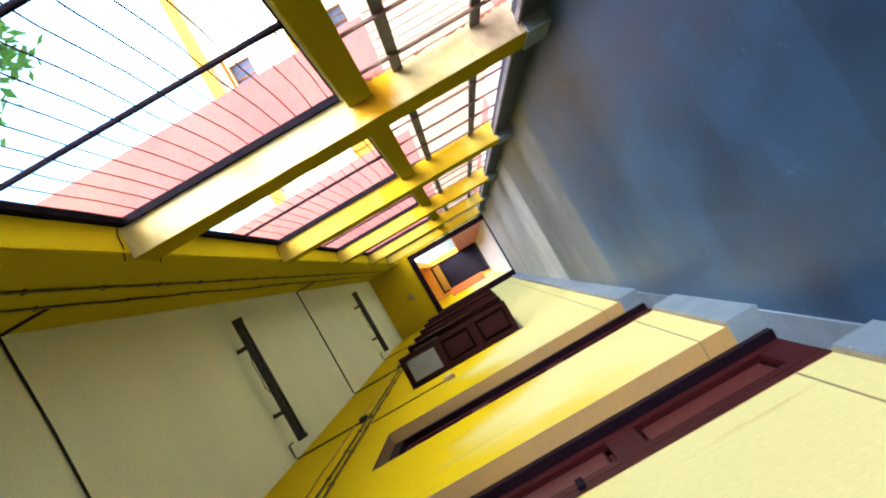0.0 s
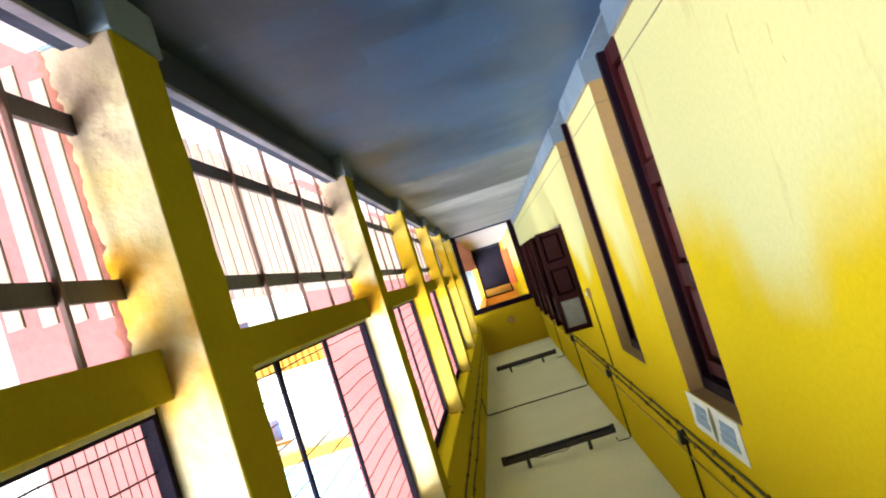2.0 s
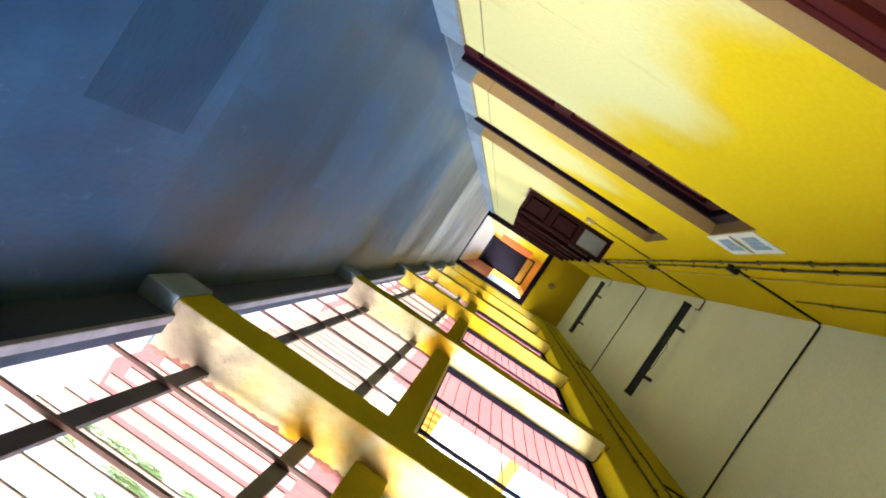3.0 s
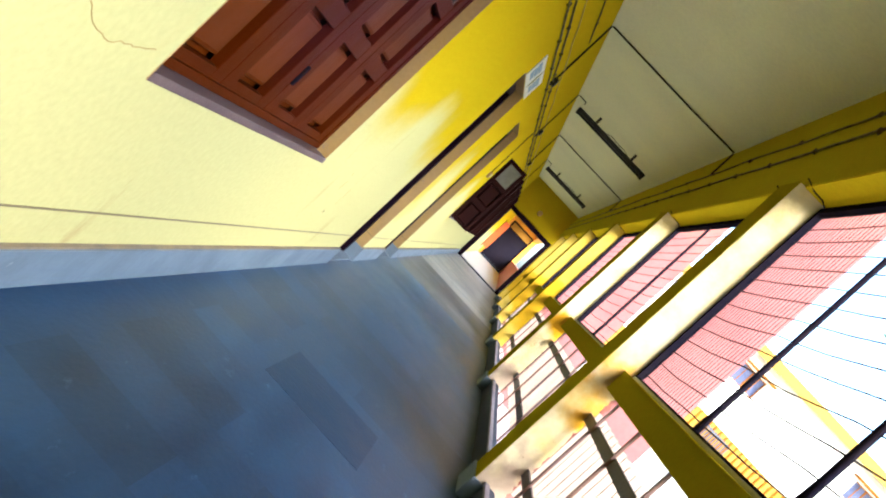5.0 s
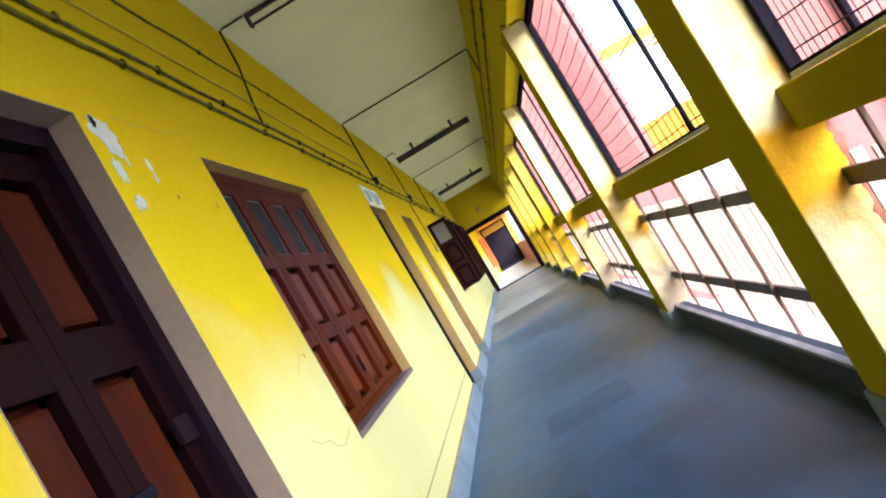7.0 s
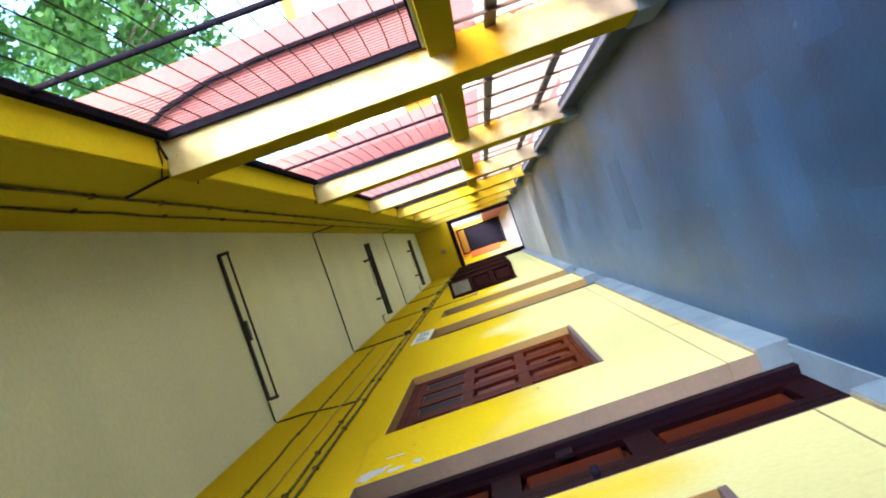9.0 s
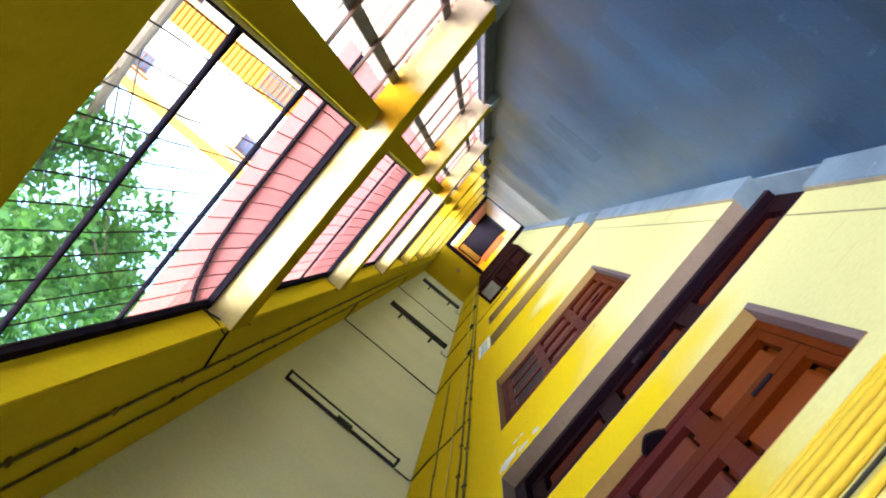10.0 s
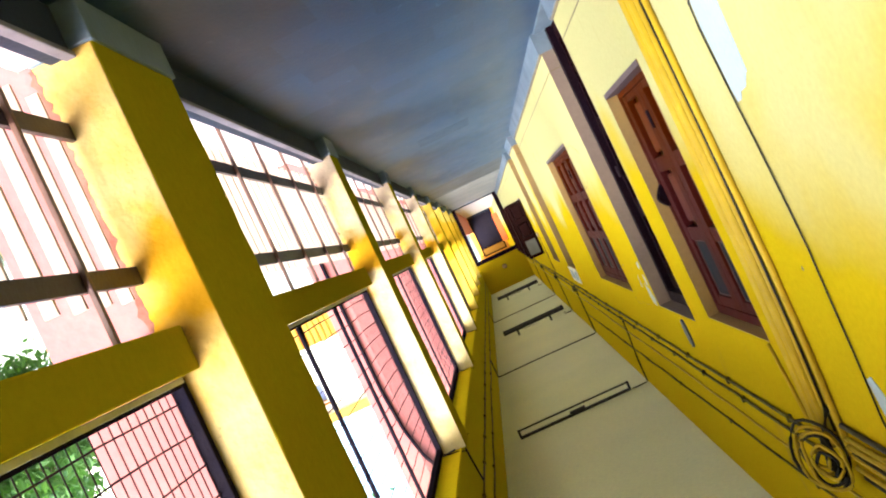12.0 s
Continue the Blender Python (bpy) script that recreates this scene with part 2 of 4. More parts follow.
WIRE = material("wire", (0.020, 0.011, 0.016), 0.7, (0.05, 0.02, 0.015), 0.5, 9, 90, 0.0, gloss=0.05)
CABLE = material("black_cable", (0.016, 0.015, 0.013), 0.5, (0.045, 0.038, 0.014), 0.4, 12, 60, 0.0, gloss=0.15)
DULLCABLE = material("paint_spattered_cable", (0.15, 0.115, 0.008), 0.6, (0.030, 0.025, 0.012), 1.0, 8, 60, 0.0, gloss=0.1)
YPIPE = material("painted_pipe", (0.47, 0.32, 0.014), 0.5, (0.33, 0.22, 0.02), 0.7, 5, 60, 0.1, gloss=0.1)
RIM = material("tan_rim", (0.22, 0.165, 0.09), 0.8, (0.12, 0.10, 0.08), 0.8, 6, 50, 0.2)
DADO = material("scored_line", (0.16, 0.12, 0.05), 0.8)
TUBEBODY = material("lamp_channel", (0.03, 0.03, 0.035), 0.5, (0.09, 0.085, 0.08), 0.5, 9, 60, 0.05, gloss=0.15)
SILL = material("grey_sill", (0.085, 0.055, 0.055), 0.6, (0.13, 0.09, 0.085), 0.6, 5, 60, 0.2, gloss=0.2)
BLUEWHITE = material("bluish_whitewash", (0.36, 0.43, 0.52), 0.7, (0.32, 0.40, 0.50), 0.5, 3, 60, 0.1)
DOORWOOD = material("dark_maroon_wood", (0.0055, 0.0014, 0.0028), 0.5, (0.010, 0.0020, 0.0022), 0.8, 2.0, 30, 0.12, gloss=0.02, streak=(6, 6, 0.7))
DOORPANEL = material("dark_maroon_panel", (0.022, 0.0030, 0.0030), 0.45, (0.048, 0.0085, 0.0006), 0.9, 1.2, 30, 0.1, gloss=0.02, streak=(7, 7, 0.6))
MAROON = material("maroon_wood", (0.022, 0.0035, 0.0050), 0.5, (0.032, 0.006, 0.005), 0.8, 2.0, 30, 0.12, gloss=0.04, streak=(6, 6, 0.7))
MAROONPANEL = material("maroon_panel", (0.040, 0.0065, 0.0085), 0.38, (0.055, 0.010, 0.009), 0.9, 1.2, 30, 0.1, gloss=0.10, streak=(7, 7, 0.6))
PLASTER = material("bare_grey_plaster", (0.40, 0.39, 0.39), 0.85, (0.33, 0.33, 0.34), 0.6, 6, 60, 0.2)
CRACK = material("crack", (0.32, 0.22, 0.06), 0.9)
WHITE = material("white_paint", (0.56, 0.56, 0.52), 0.6, (0.44, 0.44, 0.38), 0.5, 5, 60, 0.1)
INK = material("blue_grey_ink", (0.12, 0.20, 0.32), 0.6, (0.22, 0.32, 0.44), 0.5, 20, 90, 0.0)
GREENINK = material("olive_ink", (0.10, 0.10, 0.03), 0.6, (0.18, 0.16, 0.04), 0.5, 20, 90, 0.0)
GREYPLATE = material("grey_plate", (0.09, 0.095, 0.12), 0.6, gloss=0.1)
ORANGE = material("orange_paint", (0.75, 0.33, 0.03), 0.6, (0.8, 0.45, 0.06), 0.6, 2, 40, 0.1, gloss=0.1)
REDPAINT = material("red_orange_paint", (0.62, 0.12, 0.02), 0.5, (0.5, 0.1, 0.03), 0.6, 3, 40, 0.1)
RIB = material("orange_rib_paint", (0.26, 0.085, 0.004), 0.8, (0.30, 0.11, 0.01), 0.6, 2, 40, 0.1, gloss=0.05)
OCHRE = material("ochre_facade_paint", (0.34, 0.17, 0.008), 0.8, (0.38, 0.21, 0.02), 0.6, 0.8, 20, 0.1)
CREAM = material("cream_facade_paint", (0.80, 0.74, 0.62), 0.8, (0.7, 0.62, 0.5), 0.6, 0.6, 20, 0.1)
ROOFSHEET = material("roof_concrete", (0.36, 0.35, 0.33), 0.85, (0.25, 0.25, 0.24), 0.7, 1.5, 30, 0.2)
EARTH = material("dry_earth", (0.55, 0.51, 0.40), 0.95, (0.36, 0.37, 0.22), 0.6, 0.35, 6, 0.3)
GRASS = material("grass", (0.13, 0.19, 0.06), 0.8, (0.22, 0.27, 0.10), 0.7, 2, 30, 0.0)
BARK = material("bark", (0.16, 0.12, 0.08), 0.9, (0.09, 0.07, 0.05), 0.7, 8, 60, 0.5, streak=(3, 3, 0.6))


def leaf_material(name, base):
    m = material(name, base, 0.55, tuple(c * 1.7 for c in base), 0.8, 1.5, 8, 0.0)
    b = m.node_tree.nodes["Principled BSDF"]
    tr = m.node_tree.nodes.new("ShaderNodeBsdfTranslucent")
    tr.inputs[0].default_value = (base[0] * 1.8, base[1] * 2.0, base[2] * 1.2, 1)
    ms = m.node_tree.nodes.new("ShaderNodeMixShader")
    ms.inputs[0].default_value = 0.4
    m.node_tree.links.new(b.outputs[0], ms.inputs[1])
    m.node_tree.links.new(tr.outputs[0], ms.inputs[2])
    m.node_tree.links.new(ms.outputs[0], m.node_tree.nodes["Material Output"].inputs[0])
    return m


LEAF = leaf_material("leaves", (0.055, 0.125, 0.020))


def glass_material(name, tint, rough):
    m = material(name, tint, rough, tuple(c * 1.5 for c in tint), 0.7, 5, 40, 0.03, gloss=0.02, stain=((0.05, 0.058, 0.064), 0.30, 14))
    return m


PANE = glass_material("dusty_glass", (0.012, 0.015, 0.020), 0.6)

CLEARPANE = glass_material("pale_dusty_glass", (0.10, 0.10, 0.085), 0.4)
BLUEPANE = glass_material("bluish_glass", (0.08, 0.09, 0.15), 0.45)
BLACKWOOD = material("black_door_paint", (0.012, 0.010, 0.018), 0.6, (0.02, 0.016, 0.022), 0.6, 3, 40, 0.1, gloss=0.02)


# ---- building blocks ----
def boxes(*dims, bevel=0.0):
    """A bmesh of boxes, each (x0, x1, y0, y1, z0, z1)."""
    bm = bmesh.new()
    for x0, x1, y0, y1, z0, z1 in dims:
        v = [bm.verts.new((x, y, z)) for x in (x0, x1) for y in (y0, y1) for z in (z0, z1)]
        for f in ((0, 1, 3, 2), (4, 6, 7, 5), (0, 4, 5, 1), (2, 3, 7, 6), (0, 2, 6, 4), (1, 5, 7, 3)):
            bm.faces.new([v[i] for i in f])
    if bevel:
        bmesh.ops.bevel(bm, geom=bm.edges[:], offset=bevel, segments=2, affect="EDGES", profile=0.6)
    return bm


def sweep(points, r, seg=8, flat=1.0, bm=None):
    """A bmesh of a round bar of radius r along the points."""
    bm = bm or bmesh.new()
    pts = [Vector(p) for p in points]
    rings = []
    for i, p in enumerate(pts):
        d = (pts[min(i + 1, len(pts) - 1)] - pts[max(i - 1, 0)]).normalized()
        side = d.cross(Vector((0, 0, 1)) if abs(d.z) < 0.9 else Vector((1, 0, 0))).normalized()
        up = side.cross(d)
        rings.append([bm.verts.new(p + r * (math.cos(a) * side + flat * math.sin(a) * up)) for a in [2 * math.pi * k / seg for k in range(seg)]])
    for a, b in zip(rings, rings[1:]):
        for k in range(seg):
            f = bm.faces.new((a[k], a[(k + 1) % seg], b[(k + 1) % seg], b[k]))
            f.smooth = True
    bm.faces.new(rings[0][::-1])
    bm.faces.new(rings[-1])
    return bm


def mesh_of(name, bm, mat):
    me = bpy.data.meshes.new(name)
    bmesh.ops.recalc_face_normals(bm, faces=bm.faces[:])
    bm.to_mesh(me)
    bm.free()
    me.materials.append(mat)
    return me


def part(name, bm, mat, parent, label=""):
    """One mesh under a thing or a part."""
    ob = new(name, mesh_of(name, bm, mat))
    ob.parent = parent
    return tagged(ob, label)


def piece(name, me, parent, at):
    """A further piece on a shared mesh."""
    ob = new(name, me)
    ob.parent = parent
    ob.location = at
    return ob


def solid(name, bm, mat, label, category, kind="structure", group="", at=(0, 0, 0)):
    ob = new(name, mesh_of(name, bm, mat))
    ob.location = at
    return tagged(ob, label, category, group, kind)


def thing(name, at, label, category, group="", kind=""):
    ob = new(name)
    ob.empty_display_size = 0.1
    ob.location = at
    return tagged(ob, label, category, group, kind)


def pierced(ys, zs, holes, x0, x1):
    """A wall of thickness x0..x1 on the grid ys, zs; holes: (y0, y1, z0, z1)."""
    bm = bmesh.new()
    ys = sorted(set(ys) | {h[i] for h in holes for i in (0, 1)})
    zs = sorted(set(zs) | {h[i] for h in holes for i in (2, 3)})
    full = [[not any(h[0] <= (ys[i] + ys[i + 1]) / 2 <= h[1] and h[2] <= (zs[j] + zs[j + 1]) / 2 <= h[3] for h in holes) for j in range(len(zs) - 1)] for i in range(len(ys) - 1)]
    vs = {}

    def v(x, i, j):
        if (x, i, j) not in vs:
            vs[(x, i, j)] = bm.verts.new((x, ys[i], zs[j]))
        return vs[(x, i, j)]

    def on(i, j):
        return 0 <= i < len(full) and 0 <= j < len(full[0]) and full[i][j]
    for i in range(len(full)):
        for j in range(len(full[0])):
            if not full[i][j]:
                continue
            for x in (x0, x1):
                bm.faces.new((v(x, i, j), v(x, i + 1, j), v(x, i + 1, j + 1), v(x, i, j + 1)))
            for di, dj, a, b in ((-1, 0, (i, j), (i, j + 1)), (1, 0, (i + 1, j), (i + 1, j + 1)), (0, -1, (i, j), (i + 1, j)), (0, 1, (i, j + 1), (i + 1, j + 1))):
                if not on(i + di, j + dj):
                    bm.faces.new((v(x0, *a), v(x0, *b), v(x1, *b), v(x1, *a)))
    return bm


def wobble(points, amount, seed):
    rnd = random.Random(seed)
    return [(p[0] + rnd.uniform(-0.2, 0.2) * amount, p[1] + rnd.uniform(-1, 1) * amount, p[2] + rnd.uniform(-1, 1) * amount) for p in points]


# ---- the corridor's shell ----
PITCH, DEPTH, WIDE = 3.45, 0.32, 0.60          # from pillar to pillar, a pillar's depth, and that of the one deep pillar
WALL, FACE = -0.89, 0.738
FIRST = -0.06         # near face of the reference pillar
Y0, Y1 = -13.9, 19.75
CEIL, HEAD, BEAM = 3.235, 2.405, 0.77
NORTH = 40.0          # end of the passage behind the doorway
DOOR_A = (1.80, 2.835, 0.0, 2.07)
DOOR_B = (-4.51, -3.53, 0.0, 2.065)
DOOR_C = (4.205, 5.31, 0.0, 2.07)
WIN_1 = (-2.55, -0.676, 0.714, 2.038)
WIN_2 = (-5.846, -4.905, 0.705, 1.995)
OPEN_WINS = [(7.22, 8.6, 0.80, 2.02), (9.6, 11.0, 0.80, 2.02), (12.0, 13.4, 0.80, 2.02)]
HOLES = [DOOR_A, DOOR_B, DOOR_C, WIN_1, WIN_2] + OPEN_WINS

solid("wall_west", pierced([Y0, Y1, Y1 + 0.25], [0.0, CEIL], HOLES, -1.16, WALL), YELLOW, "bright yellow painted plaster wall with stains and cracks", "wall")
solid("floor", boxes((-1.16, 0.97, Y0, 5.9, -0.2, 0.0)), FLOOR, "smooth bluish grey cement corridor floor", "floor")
solid("floor_middle", boxes((-1.16, 0.97, 5.9, 9.1, -0.2, 0.0)), MIDFLOOR, "stretch of cement corridor floor, brightened as by far daylight", "floor")
solid("floor_north", boxes((-1.16, 0.97, 9.1, Y1 + 0.2, -0.2, 0.0)), FARFLOOR, "far end of the cement floor, paled as by daylight", "floor")
solid("passage_floor", boxes((-1.16, 0.97, Y1 + 0.2, NORTH, -0.2, 0.0)), PALEFLOOR, "cement floor of the passage, paled as if sunlit", "floor")
solid("ceiling", boxes((-1.16, BEAM, Y0, Y1, CEIL, CEIL + 0.15)), CEILING, "dull whitewashed corridor ceiling", "ceiling")
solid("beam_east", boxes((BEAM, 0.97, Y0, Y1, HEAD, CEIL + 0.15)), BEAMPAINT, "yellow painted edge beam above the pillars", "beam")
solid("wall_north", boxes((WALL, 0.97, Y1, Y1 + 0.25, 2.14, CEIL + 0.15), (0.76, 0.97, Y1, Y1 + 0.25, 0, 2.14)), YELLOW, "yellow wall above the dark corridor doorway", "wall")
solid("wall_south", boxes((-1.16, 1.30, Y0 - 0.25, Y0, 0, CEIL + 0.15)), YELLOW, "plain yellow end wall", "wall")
solid("roof", boxes((-5.0, 1.32, Y0 - 0.25, Y1 + 0.4, CEIL + 0.15, CEIL + 0.35), (-5.0, 1.32, Y1 + 3.0, NORTH + 0.2, CEIL + 0.15, CEIL + 0.35)), ROOFSHEET, "flat concrete roof slab", "roof")
solid("ground", boxes((-400, 400, -400, 400, -0.9, -0.6)), EARTH, "pale sunlit earth and sparse grass of the courtyard", "ground")
solid("plinth_east", boxes((0.97, 1.32, Y0, NORTH, -0.6, 0.06)), LEDGE, "pale pinkish outer ledge below the railings", "ledge")
# rooms behind the west wall
solid("room_shell", boxes((-5.0, -4.8, Y0, Y1 + 0.25, -0.2, CEIL + 0.15), (-4.8, -1.16, Y0, Y1 + 0.25, -0.2, -0.01), (-4.8, -1.16, Y0, Y0 + 0.2, 0, CEIL), (-4.8, -1.16, Y1 + 0.05, Y1 + 0.25, 0, CEIL), (-4.8, -1.16, Y0, Y1 + 0.25, CEIL, CEIL + 0.15)), CEILING, "plain dim room behind the wall", "room")

# skirting between the doors, and a shallow painted line above it
stops = [Y0, DOOR_B[0], DOOR_B[1], DOOR_A[0], DOOR_A[1], DOOR_C[0], DOOR_C[1], Y1]
for a, b in zip(stops[0::2], stops[1::2]):
    solid("skirting", boxes((WALL, -0.868, a, b, 0.0, 0.148), bevel=0.004), SKIRT, "grey cement skirting with chipped white marks", "skirting", group="skirtings")
    solid("skirting_rim", boxes((WALL - 0.01, -0.874, a, b, 0.148, 0.157), bevel=0.002), RIM, "tan plaster rim along the top of the skirting", "trim", group="skirting rims")
    solid("dado_line", boxes((WALL - 0.01, WALL + 0.0025, a, b, 0.280, 0.286)), DADO, "thin scored line above the skirting", "trim", group="dado lines")
for d in (DOOR_A, DOOR_B, DOOR_C):
    for y, s in ((d[0], -1), (d[1], 1)):
        solid("dado_return", boxes((-0.99, WALL - 0.002, min(y, y - 0.006 * s), max(y, y - 0.006 * s), 0.280, 0.286)), DADO, "scored line turned into the door reveal", "trim", group="dado lines")
        solid("skirting_return", boxes((-0.99, -0.868, min(y, y - 0.012 * s), max(y, y - 0.012 * s), 0, 0.148)), SKIRT, "grey cement skirting turned into the door reveal", "skirting", group="skirtings")

solid("floor_patch", boxes((-0.34, 0.22, -1.06, -0.47, -0.01, 0.0008)), PATCH, "darker rectangular cement repair in the floor", "floor patch")

# ---- pillars and bays ----
def pillar(at, deep, coat):
    t = thing("pillar", at, "yellow painted square pillar with a grey plinth", "pillar", "pillars along the corridor", "structure")
    r = random.Random(17)
    bm = bmesh.new()
    rings = []
    for k in range(31):
        z = HEAD * k / 30
        a, b, c = (r.uniform(0.0015, 0.004) for _ in range(3))
        e, f = r.uniform(-0.0025, 0.0025), r.uniform(-0.0025, 0.0025)
        rings.append([bm.verts.new((x, y, z)) for x, y in ((a + e, 0), (0.187, 0), (0.19, 0.003), (0.19, deep - 0.003), (0.187, deep), (b + f, deep), (f, deep - b), (e, c))])
    for p, q in zip(rings, rings[1:]):
        for k in range(8):
            bm.faces.new((p[k], p[(k + 1) % 8], q[(k + 1) % 8], q[k]))
    bm.faces.new(rings[0][::-1])
    bm.faces.new(rings[-1])
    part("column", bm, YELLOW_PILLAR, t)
    # lighter coat that paints the daylight on this side of the pillar
    part("daylit_coat", boxes((0.0035, 0.187, -0.0035, 0.01, 0.135, HEAD - 0.01), bevel=0.002), coat, t, "stained paint, lightened for the daylight on this face")
    bm = bmesh.new()
    inner = [(0.186 - abs(r.gauss(0, 0.007)), -0.0042, 0.14 + 0.8 * k / 44) for k in range(45)]
    outer = [(0.194 + abs(r.gauss(0, 0.010)), -0.0042, z) for _, _, z in inner]
    near = [[bm.verts.new(v) for v in line] for line in (inner, outer)]
    back = [[bm.verts.new((v[0], 0.008, v[2])) for v in line] for line in (inner, outer)]
    for a, b in ((near[0], near[1]), (near[1], back[1]), (back[0], near[0])):
        for k in range(44):
            bm.faces.new((a[k], b[k], b[k + 1], a[k + 1]))
    part("ragged_edge", bm, RUSTEDGE, t, "flaked dark red edge of the paint")
    part("plinth", boxes((-0.012, 0.19, -0.015, deep + 0.015, 0, 0.135), bevel=0.006), SKIRT, t, "grey cement plinth")
    part("outer_pier", boxes((0.192, 0.495, 0.004, deep - 0.004, -0.6, HEAD - 0.002), (0.236, 0.495, 0.004, deep - 0.004, HEAD - 0.002, CEIL + 0.148), bevel=0.003), PINK, t, "rough pink outer pier")
    return t


def railing(at, length):
    """Two dark flat bars carrying narrow slats, crossed by upright rods."""
    t = thing("railing", at, "dark metal railing with pale upright slats and rusty rods", "railing", "railings between the pillars")
    for z in (0.343, 0.783):
        part("rail", boxes((-0.012, 0.004, 0, length, z - 0.027, z + 0.027), bevel=0.002), RAILPAINT, t, "dark flat rail")
    rod = mesh_of("rod", boxes((-0.028, -0.013, -0.009, 0.009, 0.125, 0.956), bevel=0.002), RODPAINT)
    for k in range(5):
        piece("rod", rod, t, (0, length * (k + 0.55) / 5.1, 0))
    slat = mesh_of("slat", boxes((0.005, 0.041, -0.0055, 0.0055, 0.225, 0.845), bevel=0.002), SLAT)
    n = int(length / 0.128)
    for k in range(n):
        piece("slat", slat, t, (0, (k + 0.5) * length / n, 0))
    return t


def grille(at, length, meshed=()):
    """A black frame with two uprights and many slack wires."""
    h0, h1 = 1.095, 2.375
    t = thing("window_grille", at, "black iron window grille with slack horizontal wires", "window grille", "grilles between the pillars")
    part("frame", boxes((-0.02, 0.02, 0, 0.035, h0, h1), (-0.02, 0.02, length - 0.035, length, h0, h1), (-0.02, 0.02, 0.035, length - 0.035, h1 - 0.04, h1), (-0.02, 0.02, 0.035, length - 0.035, h0, h0 + 0.022), bevel=0.003), BLACK, t)
    part("worn_edge", boxes((-0.030, -0.0205, 0.036, length - 0.036, h0 - 0.006, h0 + 0.011), bevel=0.001), PLASTER, t, "worn pale lower edge")
    for f in (0.287, 0.595):
        for off in (-0.012, 0.012):
            part("upright", sweep([(0.0, length * f + off, h0 + 0.02), (0.002, length * f + off * 0.2, h0 + 0.14), (0, length * f, h1 - 0.03)], 0.0115, 6), BLACK, t)
    n = 14
    r = random.Random(3)
    for k in range(n):
        z = h0 + 0.06 + (h1 - h0 - 0.10) * k / (n - 1)
        sag = r.uniform(0.004, 0.016)
        pts = []
        for j in range(13):
            u = j / 12
            bay = abs(math.sin(u * 3 * math.pi))
            pts.append((0.012 - 0.02 * bay * 0.3, 0.02 + (length - 0.04) * u, z - sag * bay + r.uniform(-0.002, 0.002)))
        bm = sweep(pts, 0.0028, 5)
        yt = length * 0.595
        sweep([(0.0, yt, z), (-0.012, yt - 0.02 - r.uniform(0, 0.012), z + r.uniform(-0.02, 0.015))], 0.0018, 4, bm=bm)
        part("wire", bm, WIRE, t)
    for y in (0.06, length - 0.10):
        part("hook", sweep([(-0.02, y, h1 - 0.02), (-0.06, y + 0.015, h1 + 0.008), (-0.12, y + 0.02, h1 + 0.012), (-0.19, y + 0.01, h1 + 0.034)], 0.004, 5), BLACK, t, "bent iron hook")
    if meshed:
        bm = bmesh.new()
        lo, hi, n = 0.04 + (length - 0.08) * meshed[0], 0.04 + (length - 0.08) * meshed[1], int(meshed[2])
        for k in range(n):
            y = lo + (hi - lo) * k / (n - 1)
            sweep([(0.014, y, h0 + 0.02), (0.014, y + r.uniform(-0.006, 0.006), h1 - 0.03)], meshed[3], 4, bm=bm)
        tagged(part("wire_mesh", bm, WIRE, t), kind="stuff")
    return t


KS = list(range(-4, 6))
NEAR = {k: FIRST + PITCH * k - (0.09 if k == -2 else 0.0) for k in KS}
DEEP = {k: WIDE if k == -2 else DEPTH for k in KS}
close = pillar((FACE, NEAR[0], 0), DEPTH, LITCOAT)
far_one = pillar((FACE, NEAR[2], 0), DEPTH, FARCOAT)
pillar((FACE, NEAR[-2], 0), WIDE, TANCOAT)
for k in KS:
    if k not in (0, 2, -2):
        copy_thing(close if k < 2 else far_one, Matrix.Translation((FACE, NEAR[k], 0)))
made = {}
for k in KS:
    y = NEAR[k] + DEEP[k]
    span = round((NEAR[k + 1] if k < KS[-1] else Y1) - y, 3)
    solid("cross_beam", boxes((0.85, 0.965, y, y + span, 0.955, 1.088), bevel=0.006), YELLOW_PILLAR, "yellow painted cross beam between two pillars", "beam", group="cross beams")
    # thin added strip that carries the lit tone of the beam's underside
    solid("lintel", boxes((BEAM + 0.004, 0.965, y, y + span, HEAD - 0.014, HEAD), bevel=0.003), SOFFIT_LIT, "yellow strip added under the beam, daylight put into its paint", "lintel", group="lintels")
    solid("kerb", boxes((0.80, 0.872, y, y + span, 0, 0.152), bevel=0.006), KERB, "dark grey kerb below the railing", "kerb", group="kerbs")
    solid("inner_ledge", boxes((0.872, 0.965, y, y + span, 0, 0.125), bevel=0.004), LEDGE, "pale pinkish ledge between kerb and edge", "ledge", group="inner ledges")
    solid("kerb_cap", boxes((0.792, 0.826, y, y + span, 0.142, 0.160), bevel=0.004), KERBCAP, "thin worn pale cap on the kerb", "kerb", group="kerb caps")
    meshed = {-4: (0.0, 1.0, 62, 0.0022), -3: (0.0, 1.0, 62, 0.0022), -2: (0.80, 1.0, 14, 0.0016), -1: (0.70, 1.0, 20, 0.0014)}.get(k, ())
    if (span, meshed) in made:
        copy_thing(made[span, meshed][0], Matrix.Translation((0.905, y, 0)))
        copy_thing(made[span, meshed][1], Matrix.Translation((0.925, y, 0)))
    else:
        made[span, meshed] = (railing((0.905, y, 0), span), grille((0.925, y, 0), span, meshed))


